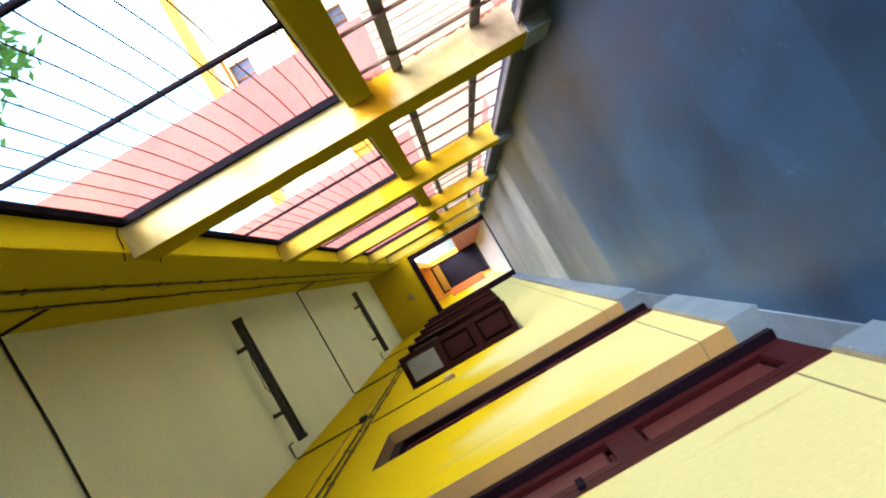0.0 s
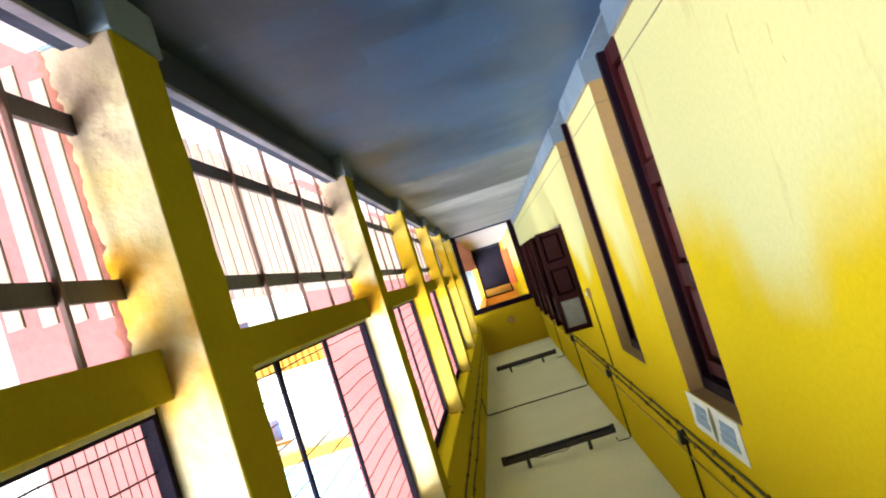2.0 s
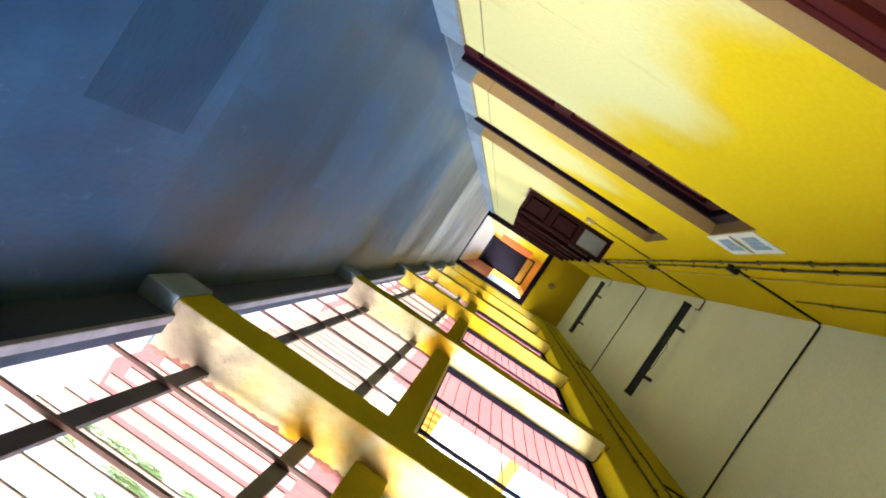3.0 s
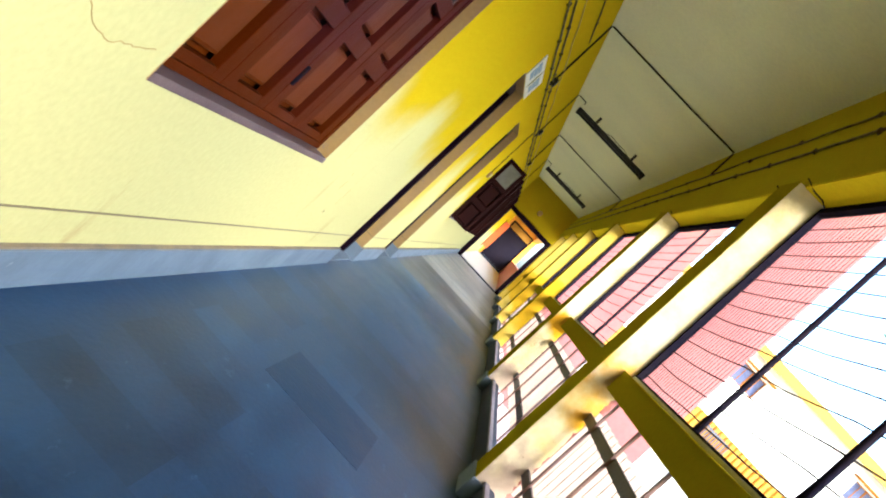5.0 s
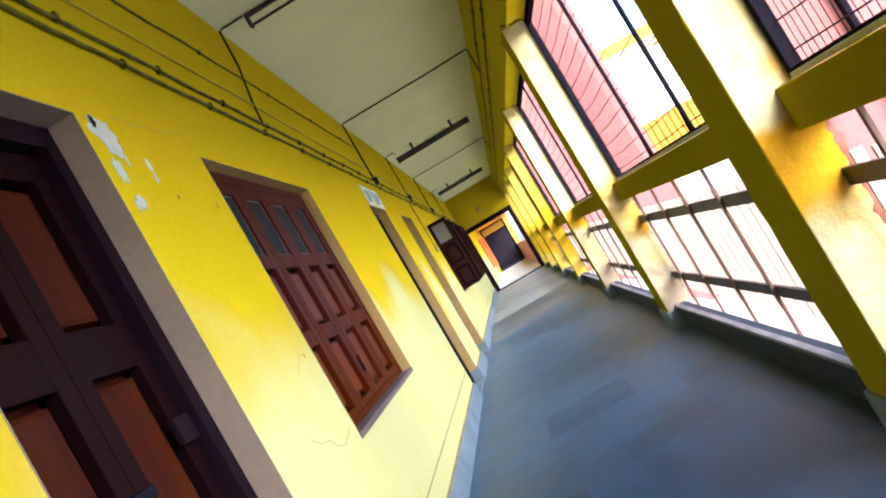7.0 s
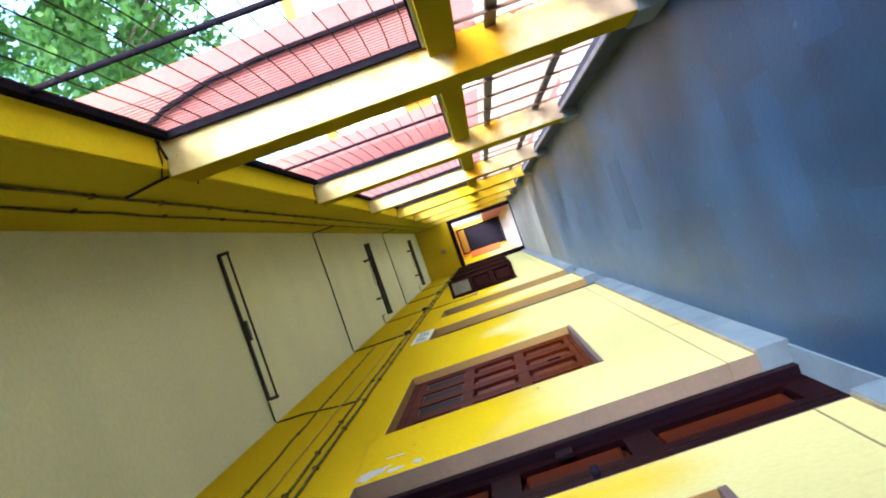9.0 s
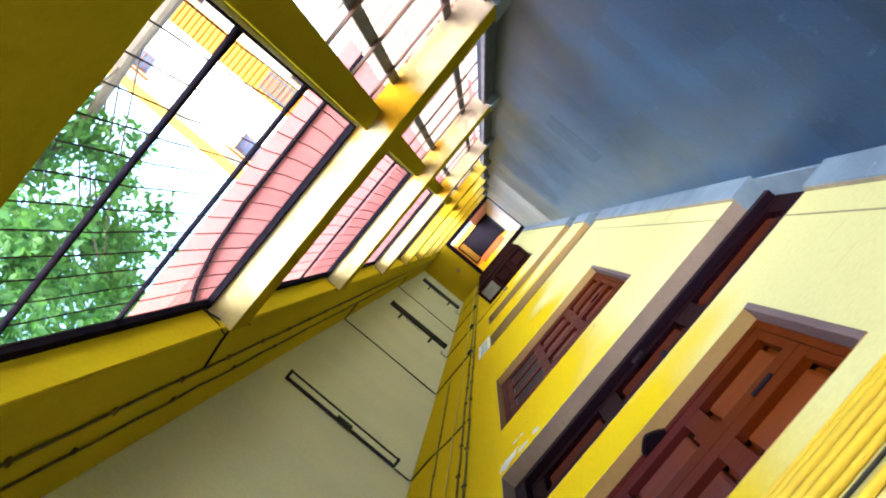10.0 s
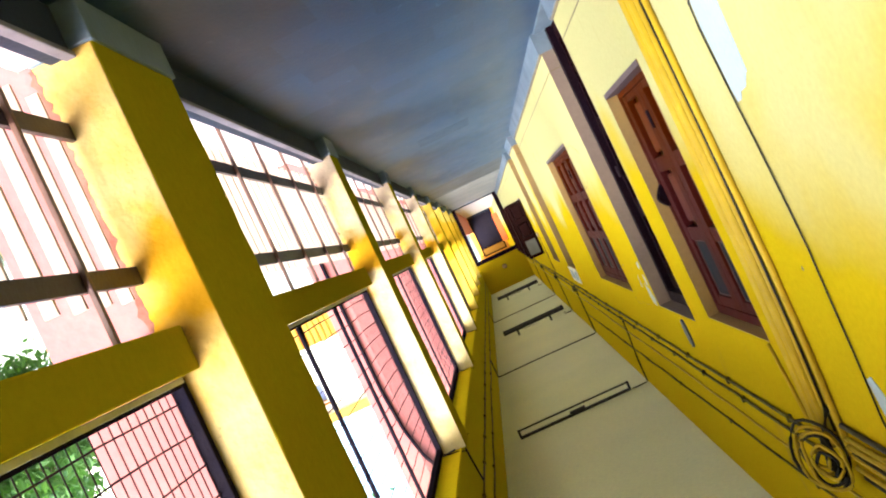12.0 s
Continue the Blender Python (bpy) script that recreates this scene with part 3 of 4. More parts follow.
# ---- doors and windows of the west wall ----
def panel_mesh(w, h):
    """A raised field: a slab with a chamfered border, in the plane y, z, facing +x."""
    bm = bmesh.new()
    loops = []
    for x, i in ((-0.036, 0.0), (-0.036, 0.017), (-0.006, 0.026), (-0.001, 0.038)):
        loops.append([bm.verts.new((x, y, z)) for y, z in ((i, i), (w - i, i), (w - i, h - i), (i, h - i))])
    for a, b in zip(loops, loops[1:]):
        for k in range(4):
            bm.faces.new((a[k], a[(k + 1) % 4], b[(k + 1) % 4], b[k]))
    bm.faces.new(loops[-1])
    return bm


def leaf(t, y, z, w, h, fields, wood, pan, at_x=0.0, stile=0.055, glass=None):
    """A leaf of a shutter or door under the thing t; fields: (z0, z1, kind), in parts of its height."""
    lf = new("leaf")
    lf.parent = t
    lf.location = (at_x, y, z)
    bars = [(-0.018, 0.018, 0, stile, 0, h), (-0.018, 0.018, w - stile, w, 0, h)]
    edges = [0.0]
    for z0, z1, _ in fields:
        bars.append((-0.017, 0.017, stile, w - stile, edges[-1] * h, z0 * h))
        edges.append(z1)
    bars.append((-0.017, 0.017, stile, w - stile, edges[-1] * h, h))
    bm = boxes(*bars, bevel=0.003)
    me = mesh_of("leaf_frame", bm, wood)
    fr = new("leaf_frame", me)
    fr.parent = lf
    for z0, z1, kind in fields:
        if kind == "glass":
            g = part("pane", boxes((-0.004, 0.0, stile - 0.004, w - stile + 0.004, z0 * h - 0.004, z1 * h + 0.004)), glass or PANE, lf, "dusty grey pane")
            a, b, c, d = stile, w - stile, z0 * h, z1 * h
            part("putty", boxes((0, 0.005, a, a + 0.006, c, d), (0, 0.005, b - 0.006, b, c, d), (0, 0.005, a + 0.006, b - 0.006, c, c + 0.008), (0, 0.005, a + 0.006, b - 0.006, d - 0.005, d)), SILL, lf)
        else:
            p = part("panel", panel_mesh(w - 2 * stile + 0.004, (z1 - z0) * h + 0.004), pan, lf)
            p.location = (0, stile - 0.002, z0 * h - 0.002)
    return lf


WFIELDS = [(0.03, 0.30, "panel"), (0.365, 0.627, "panel"), (0.69, 0.95, "glass")]
DFIELDS = [(0.06, 0.36, "panel"), (0.425, 0.663, "panel"), (0.73, 0.955, "panel")]


def lining(hole, depth):
    """A thin plaster coat on the reveal, proud of the wall's cut faces."""
    y0, y1, z0, z1 = hole
    d = [(WALL - depth, WALL + 0.0015, y0, y0 + 0.004, z0, z1), (WALL - depth, WALL + 0.0015, y1 - 0.004, y1, z0, z1), (WALL - depth, WALL + 0.0015, y0 + 0.004, y1 - 0.004, z1 - 0.004, z1)]
    return boxes(*d)


def shutter_window(name, hole, leaves, label):
    y0, y1, z0, z1 = hole
    t = thing(name, (-0.968, 0, 0), label, "window", kind="structure")
    part("reveal", lining(hole, 0.2), REVEAL, t, "dirty tan painted reveal").location = (0.968, 0, 0)
    part("window_frame", boxes((-0.05, 0.02, y0 + 0.004, y0 + 0.05, z0 + 0.03, z1 - 0.004), (-0.05, 0.02, y1 - 0.05, y1 - 0.004, z0 + 0.03, z1 - 0.004), (-0.05, 0.02, y0 + 0.05, y1 - 0.05, z1 - 0.055, z1 - 0.004), (-0.05, 0.02, y0 + 0.05, y1 - 0.05, z0 + 0.03, z0 + 0.06), bevel=0.003), WOOD, t)
    part("window_sill", boxes((-0.2, 0.084, y0 + 0.004, y1 - 0.004, z0, z0 + 0.028), bevel=0.004), SILL, t, "grey cement sill")
    w = (y1 - y0 - 0.1 - 0.006) / leaves
    for k in range(leaves):
        leaf(t, y0 + 0.052 + w * k, z0 + 0.062, w - 0.004, z1 - z0 - 0.12, WFIELDS, WOOD, PANEL, stile=0.085)
    mid = y0 + 0.052 + w * (leaves // 2)
    part("bolt", boxes((0.018, 0.030, mid - 0.009, mid + 0.009, z0 + 0.19, z0 + 0.28), bevel=0.004), BLACK, t, "black iron bolt")
    part("back", boxes((-0.19, -0.18, y0 + 0.005, y1 - 0.005, z0, z1 - 0.005)), DARKWOOD, t)
    return t


shutter_window("window_1", WIN_1, 4, "red-brown wooden window with four closed glazed shutters")
shutter_window("window_2", WIN_2, 2, "red-brown wooden window with two closed glazed shutters")


def panel_door(name, hole, label, wood=WOOD, pan=PANEL, side=REVEAL):
    y0, y1, z0, z1 = hole
    t = thing(name, (-1.0, 0, 0), label, "door", kind="structure")
    part("reveal", lining(hole, 0.22), side, t, "dirty tan painted reveal").location = (1.0, 0, 0)
    part("door_frame", boxes((-0.07, 0.025, y0 + 0.004, y0 + 0.075, 0, z1 - 0.004), (-0.07, 0.025, y1 - 0.075, y1 - 0.004, 0, z1 - 0.004), (-0.07, 0.025, y0 + 0.075, y1 - 0.075, z1 - 0.08, z1 - 0.004), bevel=0.004), DARKWOOD, t, "dark brown door frame")
    w = (y1 - y0 - 0.156) / 2
    for k in range(2):
        leaf(t, y0 + 0.077 + w * k, 0.012, w - 0.004, z1 - 0.1, DFIELDS, wood, pan, at_x=-0.035, stile=0.075)
    part("hasp", boxes((-0.016, 0.0, y0 + 0.077 + w - 0.05, y0 + 0.077 + w + 0.06, 1.0, 1.03), bevel=0.004), BLACK, t, "black iron hasp")
    part("threshold", boxes((-0.16, 0.11, y0 + 0.004, y1 - 0.004, 0.0, 0.012)), SKIRT, t)
    part("back", boxes((-0.15, -0.14, y0 + 0.005, y1 - 0.005, 0.012, z1 - 0.005)), DARKWOOD, t)
    return t


t = panel_door("door_1", DOOR_B, "dark red-brown panelled double door, closed, in a deep reveal", DOORWOOD, DOORPANEL, REVEALGREY)
part("latch", boxes((-0.018, 0.006, -3.72, -3.62, 1.065, 1.143), bevel=0.006), DARKWOOD, t, "dark wooden latch block")
panel_door("door_2", DOOR_A, "dark red-brown panelled double door, closed, below a sign", MAROON, MAROONPANEL)
panel_door("door_3", DOOR_C, "dark red-brown panelled double door, closed, beside open shutters", MAROON, MAROONPANEL)


def open_window(name, hole):
    y0, y1, z0, z1 = hole
    t = thing(name, (-0.968, 0, 0), "window with dark brown shutters standing open into the corridor", "window", kind="structure")
    part("window_frame", boxes((-0.05, 0.05, y0 + 0.002, y0 + 0.05, z0 + 0.03, z1 - 0.004), (-0.05, 0.05, y1 - 0.05, y1 - 0.002, z0 + 0.03, z1 - 0.004), (-0.05, 0.05, y0 + 0.05, y1 - 0.05, z1 - 0.055, z1 - 0.004), (-0.05, 0.05, y0 + 0.05, y1 - 0.05, z0 + 0.03, z0 + 0.06), bevel=0.003), SHUTTERWOOD, t)
    part("window_sill", boxes((-0.2, 0.10, y0 + 0.004, y1 - 0.004, z0, z0 + 0.028), bevel=0.004), SILL, t, "grey cement sill")
    for k in range(9):
        yy = y0 + 0.1 + (y1 - y0 - 0.2) * k / 8
        part("bar", sweep([(-0.02, yy, z0 + 0.05), (-0.02, yy, z1 - 0.05)], 0.007, 6), BLACK, t)
    for y, swing in ((y0 + 0.03, -78), (y1 - 0.03, -98)):
        for fold in range(2):
            lf = leaf(t, y, z0 + 0.03, 0.31, z1 - z0 - 0.05, WFIELDS, SHUTTERWOOD, SHUTTERWOOD, stile=0.045, glass=CLEARPANE)
            lf.location = (0.085, y + fold * 0.045, z0 + 0.03)
            lf.rotation_euler = (0, 0, radians(swing - fold * 5))
    return t


for i, hole in enumerate(OPEN_WINS):
    open_window("window_%d" % (i + 3), hole)

# the dark doorway at the corridor's end, and the passage behind it
t = thing("door_4", (0, Y1, 0), "wide black-framed open doorway at the corridor's end", "doorway", kind="structure")
part("door_frame", boxes((WALL + 0.002, WALL + 0.15, -0.05, 0.12, 0, 2.14), (0.68, 0.81, -0.05, 0.12, 0, 2.14), (WALL + 0.15, 0.68, -0.05, 0.12, 2.0, 2.14), bevel=0.006), DARKWOOD, t)
part("threshold", boxes((WALL + 0.15, 0.68, -0.06, 0.3, 0.0, 0.03), bevel=0.004), KERB, t, "dark worn threshold")
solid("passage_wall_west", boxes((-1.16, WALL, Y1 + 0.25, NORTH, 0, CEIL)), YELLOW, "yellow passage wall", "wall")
solid("passage_wall_north", boxes((-1.16, -0.74, NORTH - 0.2, NORTH, 0, CEIL), (0.72, 0.97, NORTH - 0.2, NORTH, 0, CEIL), (-0.74, 0.72, NORTH - 0.2, NORTH, 2.55, CEIL)), ORANGE, "orange-yellow end wall of the passage", "wall")
solid("passage_ceiling", boxes((-1.16, 1.3, Y1 + 3.0, NORTH, CEIL, CEIL + 0.15)), ORANGE, "orange painted passage ceiling", "ceiling")
solid("passage_beam", boxes((0.70, 0.97, Y1 + 3.0, NORTH, 2.5, CEIL)), ORANGE, "orange painted beam over the open side", "beam")
solid("passage_parapet", boxes((FACE, 0.97, Y1 + 0.25, NORTH - 0.2, 0, 0.95), bevel=0.01), PINK, "low pink parapet along the passage", "parapet")
t = thing("door_5", (0, NORTH - 0.18, 0), "dark closed door with a brown panel above at the passage's far end", "door", kind="structure")
part("door_frame", boxes((-0.74, -0.66, -0.04, 0.1, 0.1, 2.55), (0.64, 0.72, -0.04, 0.1, 0.1, 2.55), (-0.66, 0.64, -0.04, 0.1, 2.47, 2.55), (-0.66, 0.64, -0.03, 0.1, 2.05, 2.12), bevel=0.005), DARKWOOD, t)
part("step", boxes((-0.74, 0.72, -0.30, 0.1, 0.0, 0.1), bevel=0.01), KERB, t, "dark door step")
for x in (-0.66, -0.01):
    part("leaf", boxes((x + 0.003, x + 0.647, 0.0, 0.04, 0.1, 2.05), bevel=0.004), BLACKWOOD, t)
part("back", boxes((-0.66, 0.64, 0.041, 0.05, 0.1, 2.47)), BLACKWOOD, t)
part("transom", boxes((-0.66, 0.64, 0.0, 0.03, 2.12, 2.47), bevel=0.004), OCHRE, t, "brown panel above the door")
t = thing("shutter_door", (WALL, Y1 + 13.5, 0), "red-orange door leaf standing open against the passage wall", "door")
part("leaf", boxes((0.02, 0.30, 0, 0.04, 0.5, 2.0), bevel=0.004), REDPAINT, t)
part("hinge_post", boxes((0.0, 0.022, -0.02, 0.06, 0.4, 2.05), bevel=0.003), DARKWOOD, t)

# ---- outside ----
def facade(at):
    t = thing("school_building", at, "two-storey cream and ochre school building across the courtyard", "building")
    t.scale = (1.29, 1.29, 1.29)
    w, h = 34.0, 6.9
    xs = (-14.9, -7.9, -0.9, 6.1)
    wins = [(x, x + 1.4, z, z + 0.95) for x in xs for z in (0.7, 5.1)]
    body = pierced([-17, 17], [0, h], wins, 0, 0.3)
    bmesh.ops.rotate(body, verts=body.verts[:], cent=(0, 0, 0), matrix=Matrix.Rotation(radians(-90), 3, "Z"))
    part("wall", body, CREAM, t)
    part("rear", boxes((-17, 17, 6.8, 7, 0, h), (-17, -16.8, 0, 6.8, 0, h), (16.8, 17, 0, 6.8, 0, h)), CREAM, t)
    part("roof", boxes((-17.6, 17.6, -0.9, 7.2, h, h + 0.18)), ROOFSHEET, t)
    part("eave_band", boxes((-17.6, 17.6, -0.95, -0.9, h - 0.28, h + 0.2)), OCHRE, t, "pale ochre eave band")
    part("gallery_floor", boxes((-17, 17, -1.6, -0.3, 1.75, 1.9)), CREAM, t)
    part("gallery_parapet", boxes((-17, 17, -1.6, -1.5, 1.9, 3.2)), OCHRE, t, "ochre parapet with upright ribs")
    part("parapet_cap", boxes((-17, 17, -1.66, -1.44, 3.2, 3.27)), CREAM, t)
    rib = mesh_of("rib", boxes((-0.04, 0.04, -0.06, 0, 1.9, 3.19)), RIB)
    for k in range(110):
        piece("rib", rib, t, (-16.8 + k * 0.306, -1.602, 0))
    for x in xs:
        sc = part("screen", boxes((x + 0.3, x + 1.9, -1.69, -1.665, 2.05, 2.12), (x + 0.3, x + 1.9, -1.69, -1.665, 2.86, 2.93)), GREYPLATE, t, "grey slatted screen")
        bars = mesh_of("slat", boxes((-0.02, 0.02, -1.70, -1.668, 2.0, 2.98)), GREYPLATE)
        for k in range(12):
            piece("slat", bars, sc, (x + 0.36 + k * 0.135, 0, 0))
    for x0, x1, z0, z1 in wins:
        wnd = part("window", boxes((x0, x0 + 0.05, -0.14, -0.06, z0, z1), (x1 - 0.05, x1, -0.14, -0.06, z0, z1), (x0 + 0.05, x1 - 0.05, -0.14, -0.06, z0, z0 + 0.05), (x0 + 0.05, x1 - 0.05, -0.14, -0.06, z1 - 0.05, z1), ((x0 + x1) / 2 - 0.03, (x0 + x1) / 2 + 0.03, -0.14, -0.06, z0 + 0.05, z1 - 0.05)), RIB, t)
        part("pane", boxes((x0 + 0.04, x1 - 0.04, -0.10, -0.09, z0 + 0.04, z1 - 0.04)), BLUEPANE, wnd)
        for bar in (0.25, 0.5, 0.75):
            part("bar", boxes((x0 + (x1 - x0) * bar - 0.015, x0 + (x1 - x0) * bar + 0.015, -0.16, -0.145, z0, z1)), RIB, wnd)
        part("shade", boxes((x0 - 0.3, x1 + 0.3, -0.7, -0.29, z1 + 0.08, z1 + 0.15)), RIB, wnd)
    return t


facade((24.0, 44.0, -1.08))


def tree(at, height, crown, spread, leaves, seed, label, leaf_size=1.0):
    r = random.Random(seed)
    t = thing("tree", at, label, "tree")
    top = Vector((0, 0, height))
    pts = [Vector((0, 0, 0)).lerp(top, u) + Vector((r.uniform(-0.12, 0.12), r.uniform(-0.12, 0.12), 0)) * (u > 0) for u in (0, 0.25, 0.5, 0.75, 1)]
    bm = bmesh.new()
    rings = []
    for i, p in enumerate(pts):
        rad = 0.22 * (1 - 0.6 * i / 4)
        rings.append([bm.verts.new(p + Vector((rad * math.cos(a), rad * math.sin(a), 0))) for a in [k * math.pi / 5 for k in range(10)]])
    for a, b in zip(rings, rings[1:]):
        for k in range(10):
            bm.faces.new((a[k], a[(k + 1) % 10], b[(k + 1) % 10], b[k]))
    tips = []
    for k in range(16):
        base = Vector((0, 0, height * r.uniform(0.45, 1.0)))
        d = Vector((r.gauss(0, 1), r.gauss(0, 1), r.gauss(0.3, 0.6))).normalized()
        tip = Vector(crown) + Vector((d.x * spread[0], d.y * spread[1], d.z * spread[2])) * r.uniform(0.5, 0.9)
        mid = base.lerp(tip, 0.5) + Vector((0, 0, 0.3))
        sweep([base, mid, tip], 0.025, 5, bm=bm)
        tips.append((base, mid, tip))
    part("trunk", bm, BARK, t)
    verts, faces = [], []
    clumps = []
    for base, mid, tip in tips:
        for _ in range(4):
            clumps.append(mid.lerp(tip, r.uniform(0.35, 1.1)) + Vector((r.gauss(0, 0.3), r.gauss(0, 0.3), r.gauss(0, 0.25))))
    while len(clumps) < 230:
        d = Vector((r.gauss(0, 1), r.gauss(0, 1), r.gauss(0, 1))).normalized() * r.uniform(0.45, 1.0)
        if noise.noise(d * 2.5 + Vector((seed, 0, 0))) > 0.02:
            clumps.append(Vector(crown) + Vector((d.x * spread[0], d.y * spread[1], d.z * spread[2])))
    for _ in range(leaves):
        c = r.choice(clumps) + Vector((r.gauss(0, 0.28), r.gauss(0, 0.28), r.gauss(0, 0.2))) * (spread[0] / 3.6)
        n = Vector((r.gauss(0, 1), r.gauss(0, 1), r.gauss(0.4, 0.8))).normalized()
        u = n.orthogonal().normalized()
        w = n.cross(u)
        a = r.uniform(0, 6.28)
        u, w = math.cos(a) * u + math.sin(a) * w, -math.sin(a) * u + math.cos(a) * w
        s = r.uniform(0.09, 0.18) * leaf_size
        i = len(verts)
        verts += [c - u * s, c - w * s * 0.45 + n * 0.01, c + u * s, c + w * s * 0.45 + n * 0.01]
        faces.append((i, i + 1, i + 2, i + 3))
    me = bpy.data.meshes.new("crown")
    me.from_pydata([tuple(v) for v in verts], [], faces)
    me.materials.append(LEAF)
    ob = new("crown", me)
    ob.parent = t
    tagged(ob, kind="stuff")
    return t


tree((8.4, 9.8, -0.6), 6.8, (0, 0, 8.4), (3.9, 4.6, 4.2), 21000, 5, "large leafy green tree in the courtyard")
tree((4.6, -2.6, -0.6), 1.2, (0, 0, 1.7), (1.1, 1.4, 0.9), 16000, 8, "low leafy green shrub beside the corridor", 0.36)


def grass(at, x0, x1, y0, y1, blades, seed):
    """Patches of short grass, for which nobody could count the blades."""
    r = random.Random(seed)
    verts, faces = [], []
    while len(faces) < blades:
        x, y = r.uniform(x0, x1), r.uniform(y0, y1)
        if noise.noise(Vector((x * 0.9, y * 0.6, seed))) < 0.02:
            continue
        h, a = r.uniform(0.06, 0.24), r.uniform(0, 6.28)
        dx, dy = 0.008 * math.cos(a), 0.008 * math.sin(a)
        lx, ly = r.gauss(0, 0.05), r.gauss(0, 0.05)
        i = len(verts)
        verts += [(x - dx, y - dy, 0), (x + dx, y + dy, 0), (x + lx, y + ly, h)]
        faces.append((i, i + 1, i + 2))
    me = bpy.data.meshes.new("grass")
    me.from_pydata(verts, [], faces)
    me.materials.append(GRASS)
    ob = new("grass", me)
    ob.location = at
    return tagged(ob, "short patchy green grass beside the corridor", "grass", kind="stuff")


grass((0, 0, -0.6), 1.5, 5.0, -10.0, 8.0, 17000, 12)

# ---- lamps, conduits and cables ----
def conduit(name, points, r, mat, label, clips=0.0, amount=0.0, seed=1, group=""):
    t = thing(name, points[0], label, "conduit", group)
    o = Vector(points[0])
    pts = [Vector(p) - o for p in points]
    if amount:
        pts = [Vector(p) for p in wobble(pts, amount, seed)]
    part("pipe", sweep(pts, r, 7), mat, t)
    if clips:
        a, b = Vector(points[0]) - o, Vector(points[-1]) - o
        n = max(1, int((b - a).length / clips))
        d = (b - a).normalized()
        if abs(d.y) > 0.8:
            me = mesh_of("clip", boxes((-r * 1.4, r * 1.4, -0.012, 0.012, -r * 1.9, r * 1.9), bevel=0.002), mat)
        else:
            me = mesh_of("clip", boxes((-0.012, 0.012, -r * 1.9, r * 1.9, -r * 1.4, r * 1.4), bevel=0.002), mat)
        for k in range(n):
            piece("clip", me, t, a.lerp(b, (k + 0.5) / n))
    return t


def run(x, z, y0, y1, step=0.45):
    n = int((y1 - y0) / step)
    return [(x, y0 + (y1 - y0) * k / n, z) for k in range(n + 1)]


conduit("wall_conduit", run(-0.876, 2.388, -6.1, Y1 - 0.1), 0.0085, DULLCABLE, "dark conduit clipped along the yellow wall", 0.9, 0.006, 1, "conduits along the wall")
conduit("wall_conduit", run(-0.876, 2.462, -6.1, Y1 - 0.1), 0.008, DULLCABLE, "dark conduit clipped along the yellow wall", 0.8, 0.008, 2, "conduits along the wall")
conduit("wall_conduit", run(-0.880, 2.60, -9.0, Y1 - 0.1), 0.006, YPIPE, "thin yellow-painted cable on the wall", 0.0, 0.008, 3, "conduits along the wall")
conduit("wall_conduit", [(-0.880, y, 2.84 + 0.019 * y) for y in [-13.0 + 0.45 * k for k in range(37)]], 0.006, DULLCABLE, "thin dark cable high on the wall", 1.3, 0.008, 4, "conduits along the wall")
conduit("beam_cable", run(BEAM - 0.011, 2.735, -13.0, Y1 - 0.1), 0.008, DULLCABLE, "dark cable clipped along the edge beam", 0.8, 0.008, 5, "cables along the beam")
conduit("beam_cable", run(BEAM - 0.011, 2.92, -13.0, Y1 - 0.1), 0.007, DULLCABLE, "dark cable clipped along the edge beam", 1.1, 0.012, 6, "cables along the beam")
conduit("branch_cable", [(0.90, -3.62, 2.372), (0.83, -3.52, 2.385), (0.785, -3.45, 2.387), (BEAM - 0.008, -3.435, 2.40), (BEAM - 0.008, -3.40, 2.50), (BEAM - 0.008, -3.27, 2.735)], 0.007, CABLE, "dark cable branching from the grille to the beam")
for y in (-8.2, 3.465, 10.92):
    conduit("ceiling_conduit", [(-0.878, y, 2.42), (-0.878, y, CEIL - 0.02), (-0.86, y, CEIL - 0.012), (0.2, y + 0.02, CEIL - 0.014), (BEAM - 0.015, y, CEIL - 0.012), (BEAM - 0.011, y, CEIL - 0.03), (BEAM - 0.011, y, 2.93)], 0.009, CABLE, "dark conduit crossing the ceiling from wall to beam", 0.0, 0.0, 7, "conduits across the ceiling")
for y, z in ((6.96, 2.40), (15.13, 2.40)):
    conduit("ceiling_conduit", [(-0.878, y, z), (-0.878, y, CEIL - 0.02), (-0.86, y, CEIL - 0.012), (-0.74, y, CEIL - 0.012), (-0.73, y + 0.04, CEIL - 0.05)], 0.0075, CABLE, "dark conduit feeding a ceiling lamp", 0.0, 0.0, 8, "conduits across the ceiling")
for y, z in ((3.465, 2.47), (6.98, 2.50), (10.92, 2.47)):
    solid("junction_box", boxes((WALL, WALL + 0.05, y - 0.045, y + 0.045, z - 0.04, z + 0.04), bevel=0.008), CABLE, "small dark junction box on the wall", "junction box", kind="thing", group="junction boxes")


